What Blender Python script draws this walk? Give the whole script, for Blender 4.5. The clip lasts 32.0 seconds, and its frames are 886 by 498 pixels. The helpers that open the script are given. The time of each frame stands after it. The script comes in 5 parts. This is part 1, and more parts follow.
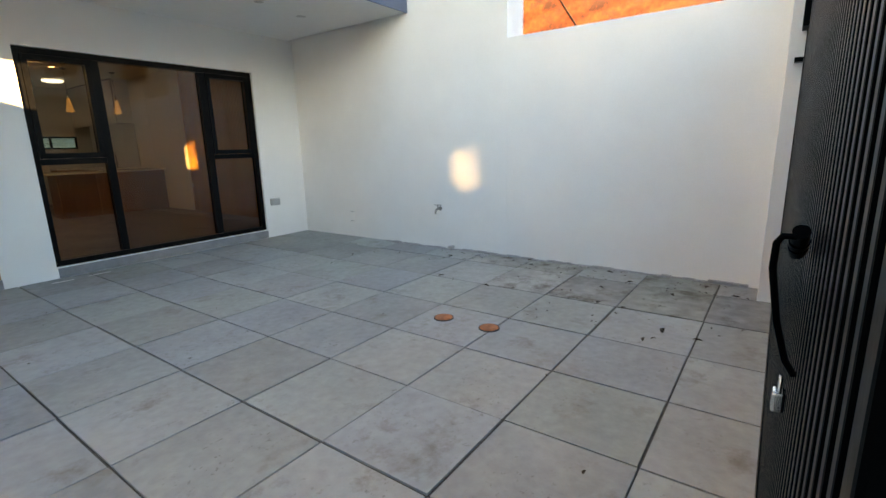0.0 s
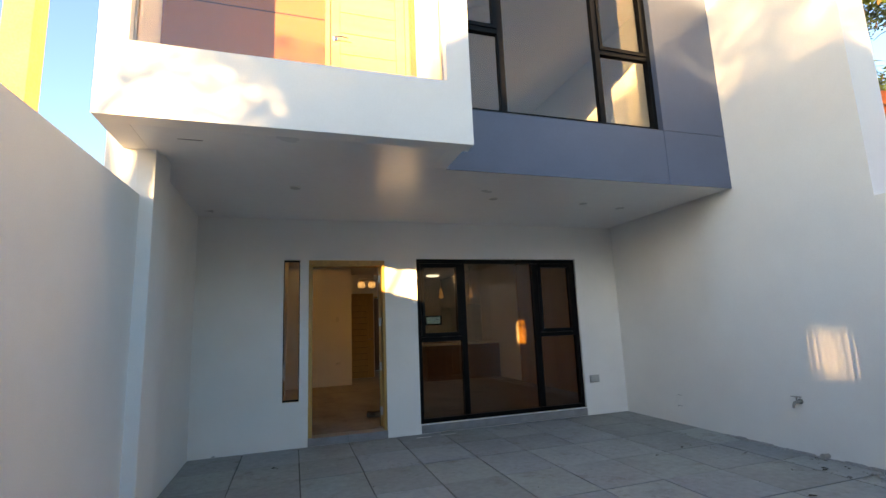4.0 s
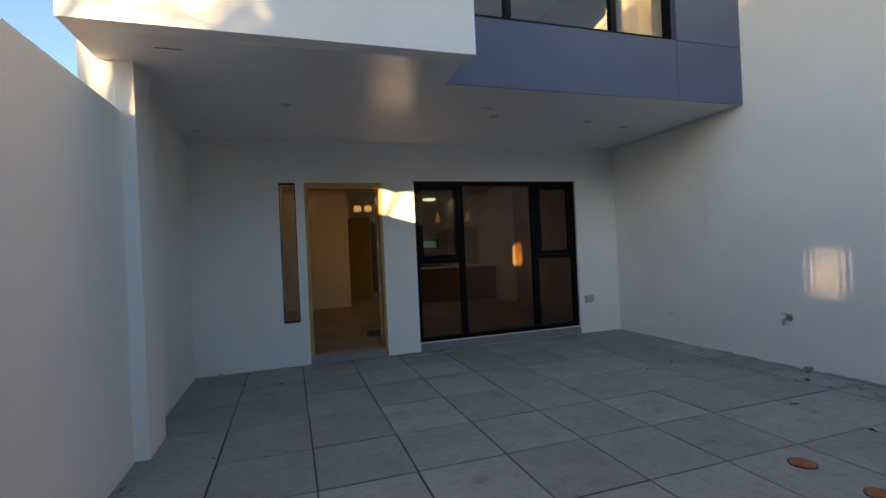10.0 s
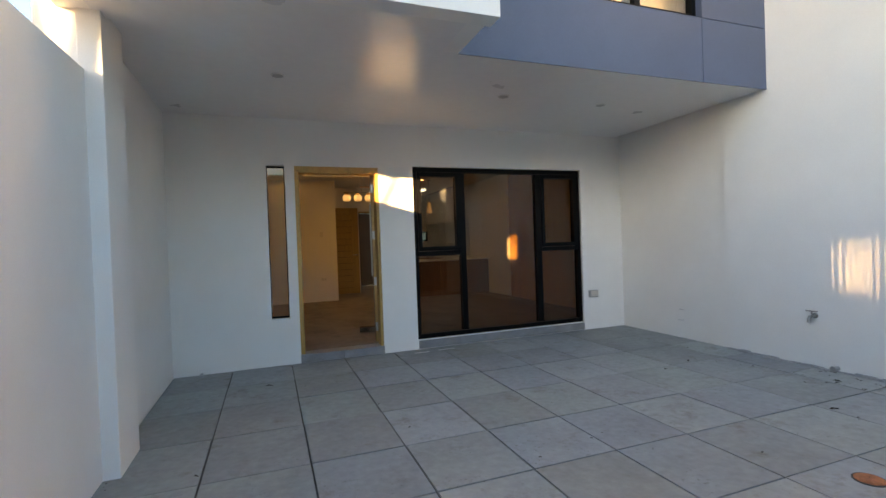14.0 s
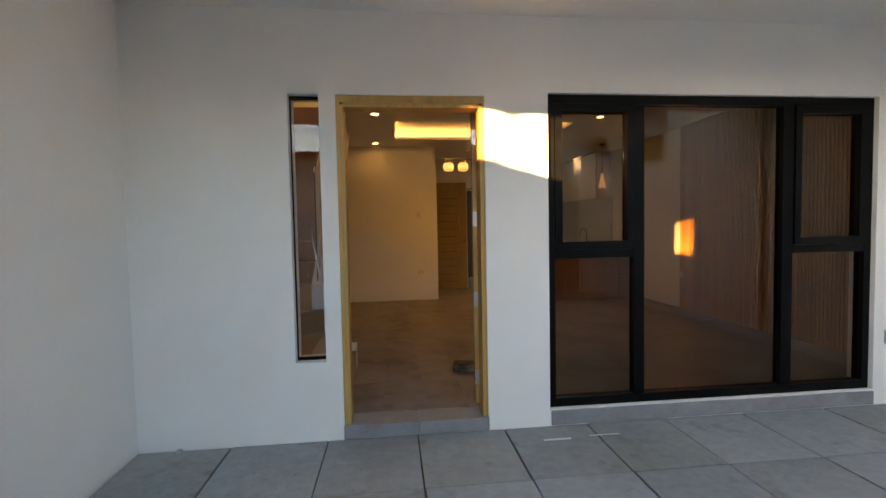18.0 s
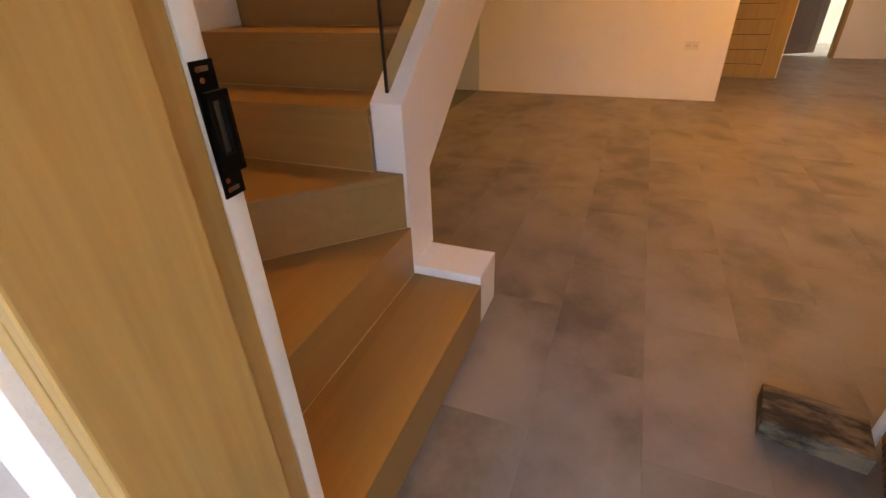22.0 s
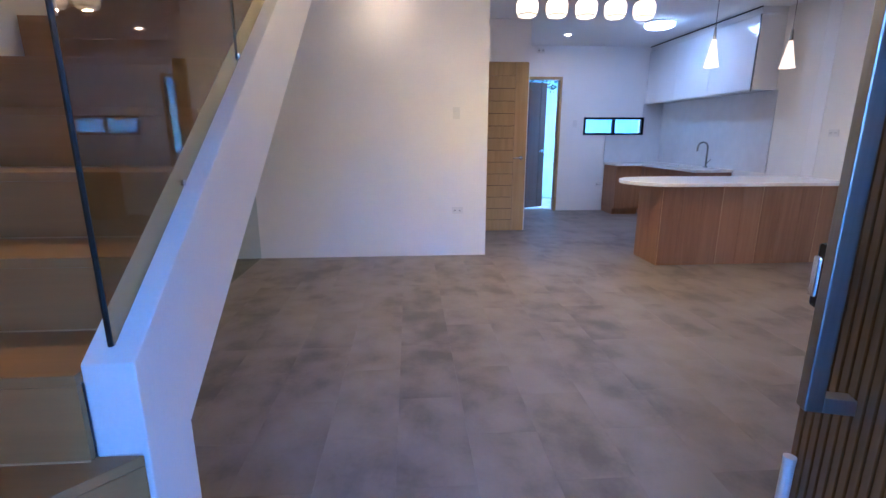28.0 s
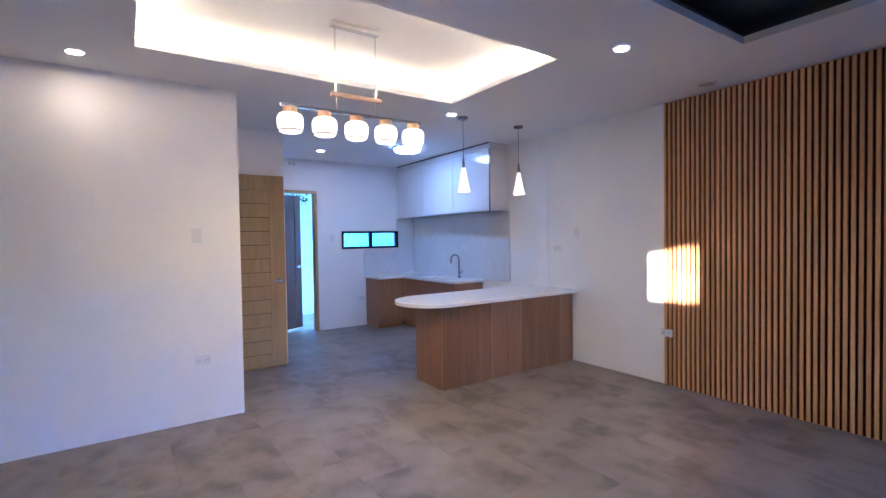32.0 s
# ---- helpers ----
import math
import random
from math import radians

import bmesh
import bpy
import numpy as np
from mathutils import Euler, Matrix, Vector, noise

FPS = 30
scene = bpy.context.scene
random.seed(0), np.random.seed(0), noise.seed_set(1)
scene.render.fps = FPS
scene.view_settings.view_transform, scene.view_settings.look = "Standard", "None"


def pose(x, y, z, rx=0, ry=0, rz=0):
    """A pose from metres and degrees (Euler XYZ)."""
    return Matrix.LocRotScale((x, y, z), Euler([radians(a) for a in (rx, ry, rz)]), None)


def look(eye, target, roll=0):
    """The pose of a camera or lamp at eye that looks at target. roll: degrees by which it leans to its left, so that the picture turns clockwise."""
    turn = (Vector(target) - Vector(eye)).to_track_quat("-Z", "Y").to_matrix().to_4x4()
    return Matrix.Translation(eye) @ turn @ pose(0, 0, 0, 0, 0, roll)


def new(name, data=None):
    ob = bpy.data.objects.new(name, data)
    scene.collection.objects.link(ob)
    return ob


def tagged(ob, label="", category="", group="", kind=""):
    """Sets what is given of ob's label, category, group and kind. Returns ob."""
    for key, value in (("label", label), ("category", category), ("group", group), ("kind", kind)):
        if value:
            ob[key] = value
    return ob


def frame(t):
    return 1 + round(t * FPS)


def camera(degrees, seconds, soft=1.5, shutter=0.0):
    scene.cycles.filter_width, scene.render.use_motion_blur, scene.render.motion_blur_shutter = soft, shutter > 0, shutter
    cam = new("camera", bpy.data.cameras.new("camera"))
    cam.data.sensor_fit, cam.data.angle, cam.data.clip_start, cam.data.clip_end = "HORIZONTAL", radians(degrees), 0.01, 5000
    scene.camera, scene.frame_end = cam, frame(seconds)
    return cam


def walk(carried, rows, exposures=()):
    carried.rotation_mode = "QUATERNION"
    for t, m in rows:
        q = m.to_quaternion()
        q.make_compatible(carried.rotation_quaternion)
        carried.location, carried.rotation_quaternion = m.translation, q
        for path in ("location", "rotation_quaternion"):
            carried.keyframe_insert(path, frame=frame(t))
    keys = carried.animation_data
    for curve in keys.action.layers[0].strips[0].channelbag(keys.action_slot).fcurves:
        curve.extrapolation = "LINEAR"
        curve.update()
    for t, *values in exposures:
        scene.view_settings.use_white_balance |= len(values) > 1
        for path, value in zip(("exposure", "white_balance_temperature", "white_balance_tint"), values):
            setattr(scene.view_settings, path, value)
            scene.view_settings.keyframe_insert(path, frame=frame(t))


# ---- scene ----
cam = camera(86.9, 32.0)
PATH = [
    (0, (0.236, -0.074, 1.235), (1.819, 1.069, 0.802), -1.5),
    (0.5, (0.206, -0.07, 1.216), (1.598, 1.275, 0.714), -2.2),
    (1, (0.15, -0.057, 1.203), (1.293, 1.492, 0.662), -2.3),
    (1.5, (0.117, -0.084, 1.209), (0.93, 1.663, 0.671), -1.9),
    (2, (0.127, -0.136, 1.221), (0.622, 1.737, 0.724), -1.2),
    (2.5, (0.141, -0.177, 1.243), (0.59, 1.749, 0.948), -1.6),
    (3, (0.133, -0.204, 1.286), (0.657, 1.725, 1.212), -1.7),
    (3.5, (0.131, -0.196, 1.325), (0.703, 1.717, 1.454), -1.6),
    (4, (0.119, -0.194, 1.344), (0.728, 1.684, 1.668), -2.3),
    (4.5, (0.126, -0.205, 1.375), (0.803, 1.621, 1.834), -2.4),
    (6.5, (0.098, -0.222, 1.403), (0.803, 1.466, 2.211), -3.5),
    (7, (0.093, -0.241, 1.404), (0.775, 1.423, 2.278), -4.0),
    (7.5, (0.094, -0.256, 1.406), (0.771, 1.39, 2.319), -4.4),
    (8, (0.095, -0.245, 1.404), (0.752, 1.457, 2.225), -4.2),
    (8.5, (0.108, -0.194, 1.378), (0.762, 1.612, 1.935), -4.1),
    (9, (0.117, -0.158, 1.356), (0.75, 1.711, 1.681), -4.0),
    (9.5, (0.108, -0.126, 1.33), (0.74, 1.766, 1.484), -3.1),
    (10, (0.104, -0.104, 1.324), (0.728, 1.795, 1.328), -2.6),
    (10.5, (0.11, -0.099, 1.302), (0.722, 1.801, 1.177), -3.0),
    (11, (0.121, -0.097, 1.277), (0.733, 1.793, 1.04), -2.6),
    (11.5, (0.096, -0.081, 1.26), (0.759, 1.775, 0.918), -1.4),
    (12, (0.042, -0.023, 1.247), (0.737, 1.8, 0.804), -0.4),
    (12.5, (0.025, 0.0, 1.244), (0.671, 1.832, 0.768), -1.4),
    (13, (0.012, 0.008, 1.269), (0.638, 1.897, 1.063), -2.7),
    (13.5, (0.011, 0.15, 1.276), (0.69, 2.031, 1.256), -2.6),
    (15.5, (0.036, 0.978, 1.379), (0.74, 2.849, 1.305), -1.3),
    (16, (0.185, 1.29, 1.342), (0.775, 3.2, 1.285), -1.0),
    (16.5, (0.291, 1.675, 1.354), (0.827, 3.601, 1.305), -1.6),
    (17, (0.431, 2.031, 1.369), (0.884, 3.979, 1.323), -1.2),
    (17.5, (0.564, 2.405, 1.368), (0.867, 4.38, 1.283), -0.4),
    (18, (0.647, 2.797, 1.373), (0.86, 4.784, 1.279), -1.1),
    (18.5, (0.729, 3.196, 1.378), (0.874, 5.187, 1.251), -0.9),
    (19, (0.737, 3.649, 1.351), (0.809, 5.641, 1.187), -0.3),
    (19.5, (0.732, 4.09, 1.36), (0.714, 6.076, 1.126), -0.3),
    (20, (0.745, 4.505, 1.375), (0.637, 6.483, 1.103), -0.2),
    (20.5, (0.714, 4.92, 1.348), (0.534, 6.878, 0.979), -0.3),
    (21, (0.707, 5.252, 1.312), (0.38, 7.15, 0.774), -1.2),
    (21.5, (0.73, 5.514, 1.273), (0.203, 7.289, 0.517), -1.8),
    (22, (0.689, 5.746, 1.215), (0.033, 7.348, 0.212), -2.1),
    (22.5, (0.626, 5.906, 1.17), (-0.135, 7.304, -0.041), -2.0),
    (23, (0.615, 5.988, 1.159), (-0.347, 7.184, -0.124), -2.2),
    (23.5, (0.646, 6.018, 1.208), (-0.528, 7.171, 0.071), -2.6),
    (24, (0.705, 6.001, 1.312), (-0.616, 7.302, 0.563), -3.1),
    (24.5, (0.715, 5.996, 1.394), (-0.499, 7.534, 0.997), -2.0),
    (25, (0.664, 6.013, 1.448), (-0.252, 7.785, 1.303), -1.1),
    (25.5, (0.64, 6.027, 1.487), (-0.009, 7.918, 1.491), -0.6),
    (26, (0.638, 6.038, 1.469), (0.31, 8.01, 1.529), -0.5),
    (26.5, (0.603, 6.108, 1.472), (0.556, 8.108, 1.494), 0.6),
    (28.5, (0.63, 6.097, 1.335), (0.769, 8.017, 0.795), 0.1),
    (29, (0.59, 6.152, 1.34), (0.59, 8.088, 0.842), -0.2),
    (29.5, (0.6, 6.363, 1.38), (0.639, 8.317, 0.955), -1.2),
    (30, (0.612, 6.525, 1.48), (0.795, 8.495, 1.185), -1.2),
    (30.5, (0.635, 6.642, 1.489), (1.06, 8.576, 1.21), 0.2),
    (31, (0.618, 6.787, 1.5), (1.33, 8.641, 1.273), -0.8),
    (31.5, (0.612, 6.826, 1.53), (1.569, 8.577, 1.392), -0.8),
    (32, (0.631, 6.842, 1.543), (1.757, 8.494, 1.493), -0.9),
]
EXPOSURES = [
    (0, 3.38, 13490, 15), (2, 3.17, 12540, 18), (4, 2.65, 11690, 18), (7, 1.79, 9450, 13), (9, 1.74, 9900, 19), (11, 2.65, 11420, 16), (13, 3.05, 12410, 19),
    (16, 3.02, 14170, 21), (18, 3.55, 15610, 24), (20, 3.56, 13170, 28), (20.5, 3.61, 13190, 27), (21, 3.74, 13000, 35), (22, 5.17, 16690, 37), (23, 5.87, 17620, 36),
    (24, 6.09, 10500, 35), (25, 5.94, 6070, 28), (26, 5.62, 5280, 27), (28.5, 5.43, 4130, 15), (29, 5.55, 3970, 11), (30, 5.81, 4060, 13), (31, 5.68, 4160, 17),
    (32, 5.45, 4210, 21),
]
walk(cam, [(t, look(eye, target, roll)) for t, eye, target, roll in PATH], EXPOSURES)
SKY_STRENGTH, SUN_STRENGTH = 0.15, 5.0
DOWN_W, KITCHEN_W, LANDING_W = 0.066, 0.165, 1.25
PENDANT_W = 0.135

# ---- world, sun and large lights ----
SUN_WAY = Vector((0.86, 1.0, -0.208))
world = bpy.data.worlds.new("world")
scene.world = world
world.use_nodes = True
wn = world.node_tree.nodes
sky = wn.new("ShaderNodeTexSky")
sky.sky_type, sky.sun_disc = "NISHITA", False
sky.sun_elevation, sky.sun_rotation = radians(9), math.atan2(-0.86, -1.0)
sky.altitude, sky.air_density, sky.dust_density, sky.ozone_density = 20, 1.0, 0.6, 4.5
wn["Background"].inputs["Strength"].default_value = SKY_STRENGTH
world.node_tree.links.new(sky.outputs[0], wn["Background"].inputs["Color"])
sun_data = bpy.data.lights.new("sun", "SUN")
sun_data.energy, sun_data.angle, sun_data.color = SUN_STRENGTH, radians(0.55), (1.0, 0.78, 0.50)
sun = new("sun", sun_data)
sun.matrix_world = SUN_WAY.to_track_quat("-Z", "Y").to_matrix().to_4x4()

# ---- materials ----
MATS = {}


def nodes_of(name):
    m = bpy.data.materials.new(name)
    m.use_nodes = True
    nt = m.node_tree
    return m, nt, nt.nodes["Principled BSDF"]


def paint(name, colour, rough=0.6, metal=0.0, vary=0.06, scale=3.0, fine=60.0, bump=0.05, spec=0.5, stretch=(1, 1, 1), per_object=0.0, coat=0.0, dirt=None, pits=False, hues=()):
    """Base colour with broad and fine variation, relief, and a shift from piece to piece."""
    m, nt, bsdf = nodes_of(name)
    N, L = nt.nodes.new, nt.links.new
    co = N("ShaderNodeTexCoord")
    mp = N("ShaderNodeMapping")
    mp.inputs["Scale"].default_value = stretch
    L(co.outputs["Object"], mp.inputs["Vector"])
    vec = mp.outputs["Vector"]
    info = None
    if per_object > 0:
        info = N("ShaderNodeObjectInfo")
        off = N("ShaderNodeVectorMath")
        off.operation = "SCALE"
        cmb = N("ShaderNodeCombineXYZ")
        for i in range(3):
            L(info.outputs["Random"], cmb.inputs[i])
        L(cmb.outputs[0], off.inputs[0])
        off.inputs["Scale"].default_value = 37.0
        add = N("ShaderNodeVectorMath")
        L(vec, add.inputs[0]); L(off.outputs[0], add.inputs[1])
        vec = add.outputs[0]
    big = N("ShaderNodeTexNoise")
    big.inputs["Scale"].default_value, big.inputs["Detail"].default_value, big.inputs["Roughness"].default_value = scale, 5, 0.6
    L(vec, big.inputs["Vector"])
    small = N("ShaderNodeTexNoise")
    small.inputs["Scale"].default_value, small.inputs["Detail"].default_value = fine, 4
    L(vec, small.inputs["Vector"])
    mix = N("ShaderNodeMath"); mix.operation = "MULTIPLY_ADD"
    L(small.outputs["Fac"], mix.inputs[0]); mix.inputs[1].default_value = 0.4
    sc = N("ShaderNodeMath"); sc.operation = "MULTIPLY"
    L(big.outputs["Fac"], sc.inputs[0]); sc.inputs[1].default_value = 0.6
    L(sc.outputs[0], mix.inputs[2])
    val = mix.outputs[0]
    if info:
        po = N("ShaderNodeMath"); po.operation = "MULTIPLY_ADD"
        L(info.outputs["Random"], po.inputs[0]); po.inputs[1].default_value = per_object
        sb = N("ShaderNodeMath"); sb.operation = "SUBTRACT"
        L(val, sb.inputs[0]); sb.inputs[1].default_value = per_object / 2
        L(sb.outputs[0], po.inputs[2])
        val = po.outputs[0]
    ramp = N("ShaderNodeValToRGB")
    lo = [max(0, c * (1 - 2.2 * vary)) for c in colour]
    hi = [min(1, c * (1 + 2.2 * vary)) for c in colour]
    ramp.color_ramp.elements[0].position, ramp.color_ramp.elements[1].position = 0.3, 0.7
    ramp.color_ramp.elements[0].color, ramp.color_ramp.elements[1].color = (*lo, 1), (*hi, 1)
    L(val, ramp.inputs["Fac"])
    col = ramp.outputs["Color"]
    if hues and info:
        spin = N("ShaderNodeMath"); spin.operation = "FRACT"
        times = N("ShaderNodeMath"); times.operation = "MULTIPLY"; times.inputs[1].default_value = 7.31
        L(info.outputs["Random"], times.inputs[0]); L(times.outputs[0], spin.inputs[0])
        hr = N("ShaderNodeValToRGB")
        hr.color_ramp.elements[0].color, hr.color_ramp.elements[1].color = (*hues[0], 1), (*hues[2], 1)
        hm = hr.color_ramp.elements.new(0.5)
        hm.color = (*hues[1], 1)
        L(spin.outputs[0], hr.inputs["Fac"])
        hx = N("ShaderNodeMix"); hx.data_type, hx.blend_type = "RGBA", "MULTIPLY"
        hx.inputs["Factor"].default_value = 1.0
        L(col, hx.inputs["A"]); L(hr.outputs["Color"], hx.inputs["B"])
        col = hx.outputs["Result"]
    if dirt:
        dc, lo_p, hi_p, dscale = dirt
        dn = N("ShaderNodeTexNoise")
        dn.inputs["Scale"].default_value, dn.inputs["Detail"].default_value, dn.inputs["Roughness"].default_value = dscale, 8, 0.7
        L(vec, dn.inputs["Vector"])
        dr = N("ShaderNodeValToRGB")
        dr.color_ramp.elements[0].position, dr.color_ramp.elements[1].position = lo_p, hi_p
        L(dn.outputs["Fac"], dr.inputs["Fac"])
        mx = N("ShaderNodeMix"); mx.data_type = "RGBA"
        L(dr.outputs["Color"], mx.inputs["Factor"])
        L(col, mx.inputs["A"]); mx.inputs["B"].default_value = (*dc, 1)
        col = mx.outputs["Result"]
    if pits:
        pn = N("ShaderNodeTexNoise")
        pn.inputs["Scale"].default_value, pn.inputs["Detail"].default_value, pn.inputs["Roughness"].default_value = 38, 3, 0.6
        L(vec, pn.inputs["Vector"])
        pr = N("ShaderNodeValToRGB")
        pr.color_ramp.elements[0].position, pr.color_ramp.elements[1].position = 0.61, 0.70
        L(pn.outputs["Fac"], pr.inputs["Fac"])
        gate_n = N("ShaderNodeTexNoise")
        gate_n.inputs["Scale"].default_value = 2.3
        L(vec, gate_n.inputs["Vector"])
        gr = N("ShaderNodeValToRGB")
        gr.color_ramp.elements[0].position, gr.color_ramp.elements[1].position = 0.48, 0.68
        L(gate_n.outputs["Fac"], gr.inputs["Fac"])
        gm = N("ShaderNodeMath"); gm.operation = "MULTIPLY"
        L(pr.outputs["Color"], gm.inputs[0]); L(gr.outputs["Color"], gm.inputs[1])
        gs = N("ShaderNodeMath"); gs.operation = "MULTIPLY"; gs.inputs[1].default_value = 0.6
        L(gm.outputs[0], gs.inputs[0])
        pm = N("ShaderNodeMix"); pm.data_type = "RGBA"
        L(gs.outputs[0], pm.inputs["Factor"]); L(col, pm.inputs["A"]); pm.inputs["B"].default_value = (0.09, 0.082, 0.07, 1)
        col = pm.outputs["Result"]
    L(col, bsdf.inputs["Base Color"])
    bsdf.inputs["Roughness"].default_value, bsdf.inputs["Metallic"].default_value = rough, metal
    bsdf.inputs["Specular IOR Level"].default_value = spec
    bsdf.inputs["Coat Weight"].default_value = coat
    rr = N("ShaderNodeMapRange")
    swing = 0.08 if vary > 0.01 else 0.01
    rr.inputs["To Min"].default_value, rr.inputs["To Max"].default_value = max(0.02, rough - swing), min(1, rough + swing)
    L(big.outputs["Fac"], rr.inputs["Value"]); L(rr.outputs[0], bsdf.inputs["Roughness"])
    if bump > 0:
        bp = N("ShaderNodeBump")
        bp.inputs["Strength"].default_value, bp.inputs["Distance"].default_value = min(1, bump * 4), 0.004
        L(small.outputs["Fac"], bp.inputs["Height"]); L(bp.outputs[0], bsdf.inputs["Normal"])
    MATS[name] = m
    return m


def wood(name, colour, axis="z", rough=0.4, contrast=0.25, size=1.0, per_object=0.25, coat=0.0):
    """Streaked wood grain along one axis."""
    m, nt, bsdf = nodes_of(name)
    N, L = nt.nodes.new, nt.links.new
    co = N("ShaderNodeTexCoord"); info = N("ShaderNodeObjectInfo")
    mp = N("ShaderNodeMapping")
    s = [28 / size, 28 / size, 28 / size]
    s["xyz".index(axis)] = 1.3 / size
    mp.inputs["Scale"].default_value = s
    L(co.outputs["Object"], mp.inputs["Vector"])
    cmb = N("ShaderNodeCombineXYZ")
    off = N("ShaderNodeMath"); off.operation = "MULTIPLY"; off.inputs[1].default_value = 53.0
    L(info.outputs["Random"], off.inputs[0])
    for i in range(3):
        L(off.outputs[0], cmb.inputs[i])
    add = N("ShaderNodeVectorMath")
    L(mp.outputs[0], add.inputs[0]); L(cmb.outputs[0], add.inputs[1])
    n1 = N("ShaderNodeTexNoise"); n1.inputs["Scale"].default_value, n1.inputs["Detail"].default_value, n1.inputs["Distortion"].default_value = 0.8, 6, 0.6
    L(add.outputs[0], n1.inputs["Vector"])
    n2 = N("ShaderNodeTexNoise"); n2.inputs["Scale"].default_value, n2.inputs["Detail"].default_value = 4.0, 3
    L(add.outputs[0], n2.inputs["Vector"])
    mx = N("ShaderNodeMath"); mx.operation = "MULTIPLY_ADD"; mx.inputs[1].default_value = 0.3
    L(n2.outputs["Fac"], mx.inputs[0])
    h = N("ShaderNodeMath"); h.operation = "MULTIPLY"; h.inputs[1].default_value = 0.7
    L(n1.outputs["Fac"], h.inputs[0]); L(h.outputs[0], mx.inputs[2])
    po = N("ShaderNodeMath"); po.operation = "MULTIPLY_ADD"; po.inputs[1].default_value = per_object
    sb = N("ShaderNodeMath"); sb.operation = "SUBTRACT"; sb.inputs[1].default_value = per_object / 2
    L(mx.outputs[0], sb.inputs[0]); L(info.outputs["Random"], po.inputs[0]); L(sb.outputs[0], po.inputs[2])
    ramp = N("ShaderNodeValToRGB")
    ramp.color_ramp.elements[0].position, ramp.color_ramp.elements[1].position = 0.25, 0.75
    ramp.color_ramp.elements[0].color = (*[c * (1 - contrast * (1 + 0.25 * i)) for i, c in enumerate(colour)], 1)
    ramp.color_ramp.elements[1].color = (*[min(1, c * (1 + contrast)) for c in colour], 1)
    L(po.outputs[0], ramp.inputs["Fac"]); L(ramp.outputs[0], bsdf.inputs["Base Color"])
    rr = N("ShaderNodeMapRange")
    rr.inputs["To Min"].default_value, rr.inputs["To Max"].default_value = rough - 0.06, rough + 0.1
    L(n1.outputs["Fac"], rr.inputs["Value"]); L(rr.outputs[0], bsdf.inputs["Roughness"])
    bsdf.inputs["Coat Weight"].default_value = coat
    bsdf.inputs["Coat Roughness"].default_value = 0.15
    bp = N("ShaderNodeBump"); bp.inputs["Strength"].default_value, bp.inputs["Distance"].default_value = 0.12, 0.002
    L(n2.outputs["Fac"], bp.inputs["Height"]); L(bp.outputs[0], bsdf.inputs["Normal"])
    MATS[name] = m
    return m


def pane_glass(name, tint, gloss=1.0, ior=1.5):
    """A thin pane: tinted see-through with a clear mirror reflection that grows towards grazing."""
    m, nt, bsdf = nodes_of(name)
    N, L = nt.nodes.new, nt.links.new
    nt.nodes.remove(bsdf)
    tr = N("ShaderNodeBsdfTransparent"); tr.inputs["Color"].default_value = (*tint, 1)
    gl = N("ShaderNodeBsdfGlossy"); gl.inputs["Roughness"].default_value = 0.0
    lw = N("ShaderNodeLayerWeight"); lw.inputs["Blend"].default_value = 0.5
    pw = N("ShaderNodeMath"); pw.operation = "POWER"; pw.inputs[1].default_value = 5.0
    L(lw.outputs["Facing"], pw.inputs[0])
    mu = N("ShaderNodeMath"); mu.operation = "MULTIPLY_ADD"; mu.use_clamp = True
    mu.inputs[1].default_value, mu.inputs[2].default_value = 0.9, gloss * ((ior - 1) / (ior + 1)) ** 2
    L(pw.outputs[0], mu.inputs[0])
    mix = N("ShaderNodeMixShader")
    L(mu.outputs[0], mix.inputs[0]); L(tr.outputs[0], mix.inputs[1]); L(gl.outputs[0], mix.inputs[2])
    L(mix.outputs[0], nt.nodes["Material Output"].inputs["Surface"])
    MATS[name] = m
    return m


def glow(name, colour, strength, base=0.8):
    m, nt, bsdf = nodes_of(name)
    bsdf.inputs["Base Color"].default_value = (base, base, base, 1)
    bsdf.inputs["Emission Color"].default_value = (*colour, 1)
    bsdf.inputs["Emission Strength"].default_value = strength
    MATS[name] = m
    return m


paint("stucco", (0.80, 0.79, 0.76), 0.75, vary=0.025, scale=1.6, fine=140, bump=0.06)
paint("soffit_white", (0.76, 0.76, 0.75), 0.30, vary=0.02, scale=1.2, fine=12, bump=0.012)
paint("grey_panel", (0.074, 0.103, 0.162), 0.42, vary=0.05, scale=1.5, fine=90, bump=0.02)
# white door bead, its cream cast being warm lamplight put into the colour
paint("bead_warm_tint", (0.76, 0.70, 0.60), 0.5, vary=0.02, scale=1.4, fine=110, bump=0.015)
paint("wall_paint", (0.80, 0.79, 0.78), 0.5, vary=0.02, scale=1.4, fine=110, bump=0.015)
paint("ceiling_paint", (0.80, 0.80, 0.80), 0.7, vary=0.015, scale=1.0, fine=120, bump=0.02)
paint("concrete", (0.274, 0.296, 0.293), 0.82, vary=0.10, scale=1.3, fine=18, bump=0.16, per_object=0.20, dirt=((0.19, 0.178, 0.155), 0.56, 0.72, 4.0), pits=True, hues=((0.96, 1.0, 0.97), (1.03, 1.02, 1.0), (0.98, 1.0, 1.05)))
paint("joint_sand", (0.07, 0.066, 0.06), 0.95, vary=0.3, scale=9, fine=80, bump=0.3)
paint("cement", (0.34, 0.34, 0.34), 0.8, vary=0.12, scale=4, fine=60, bump=0.1)
paint("granite_tile", (0.24, 0.24, 0.25), 0.45, vary=0.12, scale=6, fine=120, bump=0.03, per_object=0.1)
wood("door_frame_wood", (0.51, 0.29, 0.097), "z", 0.42, 0.24, per_object=0.08)
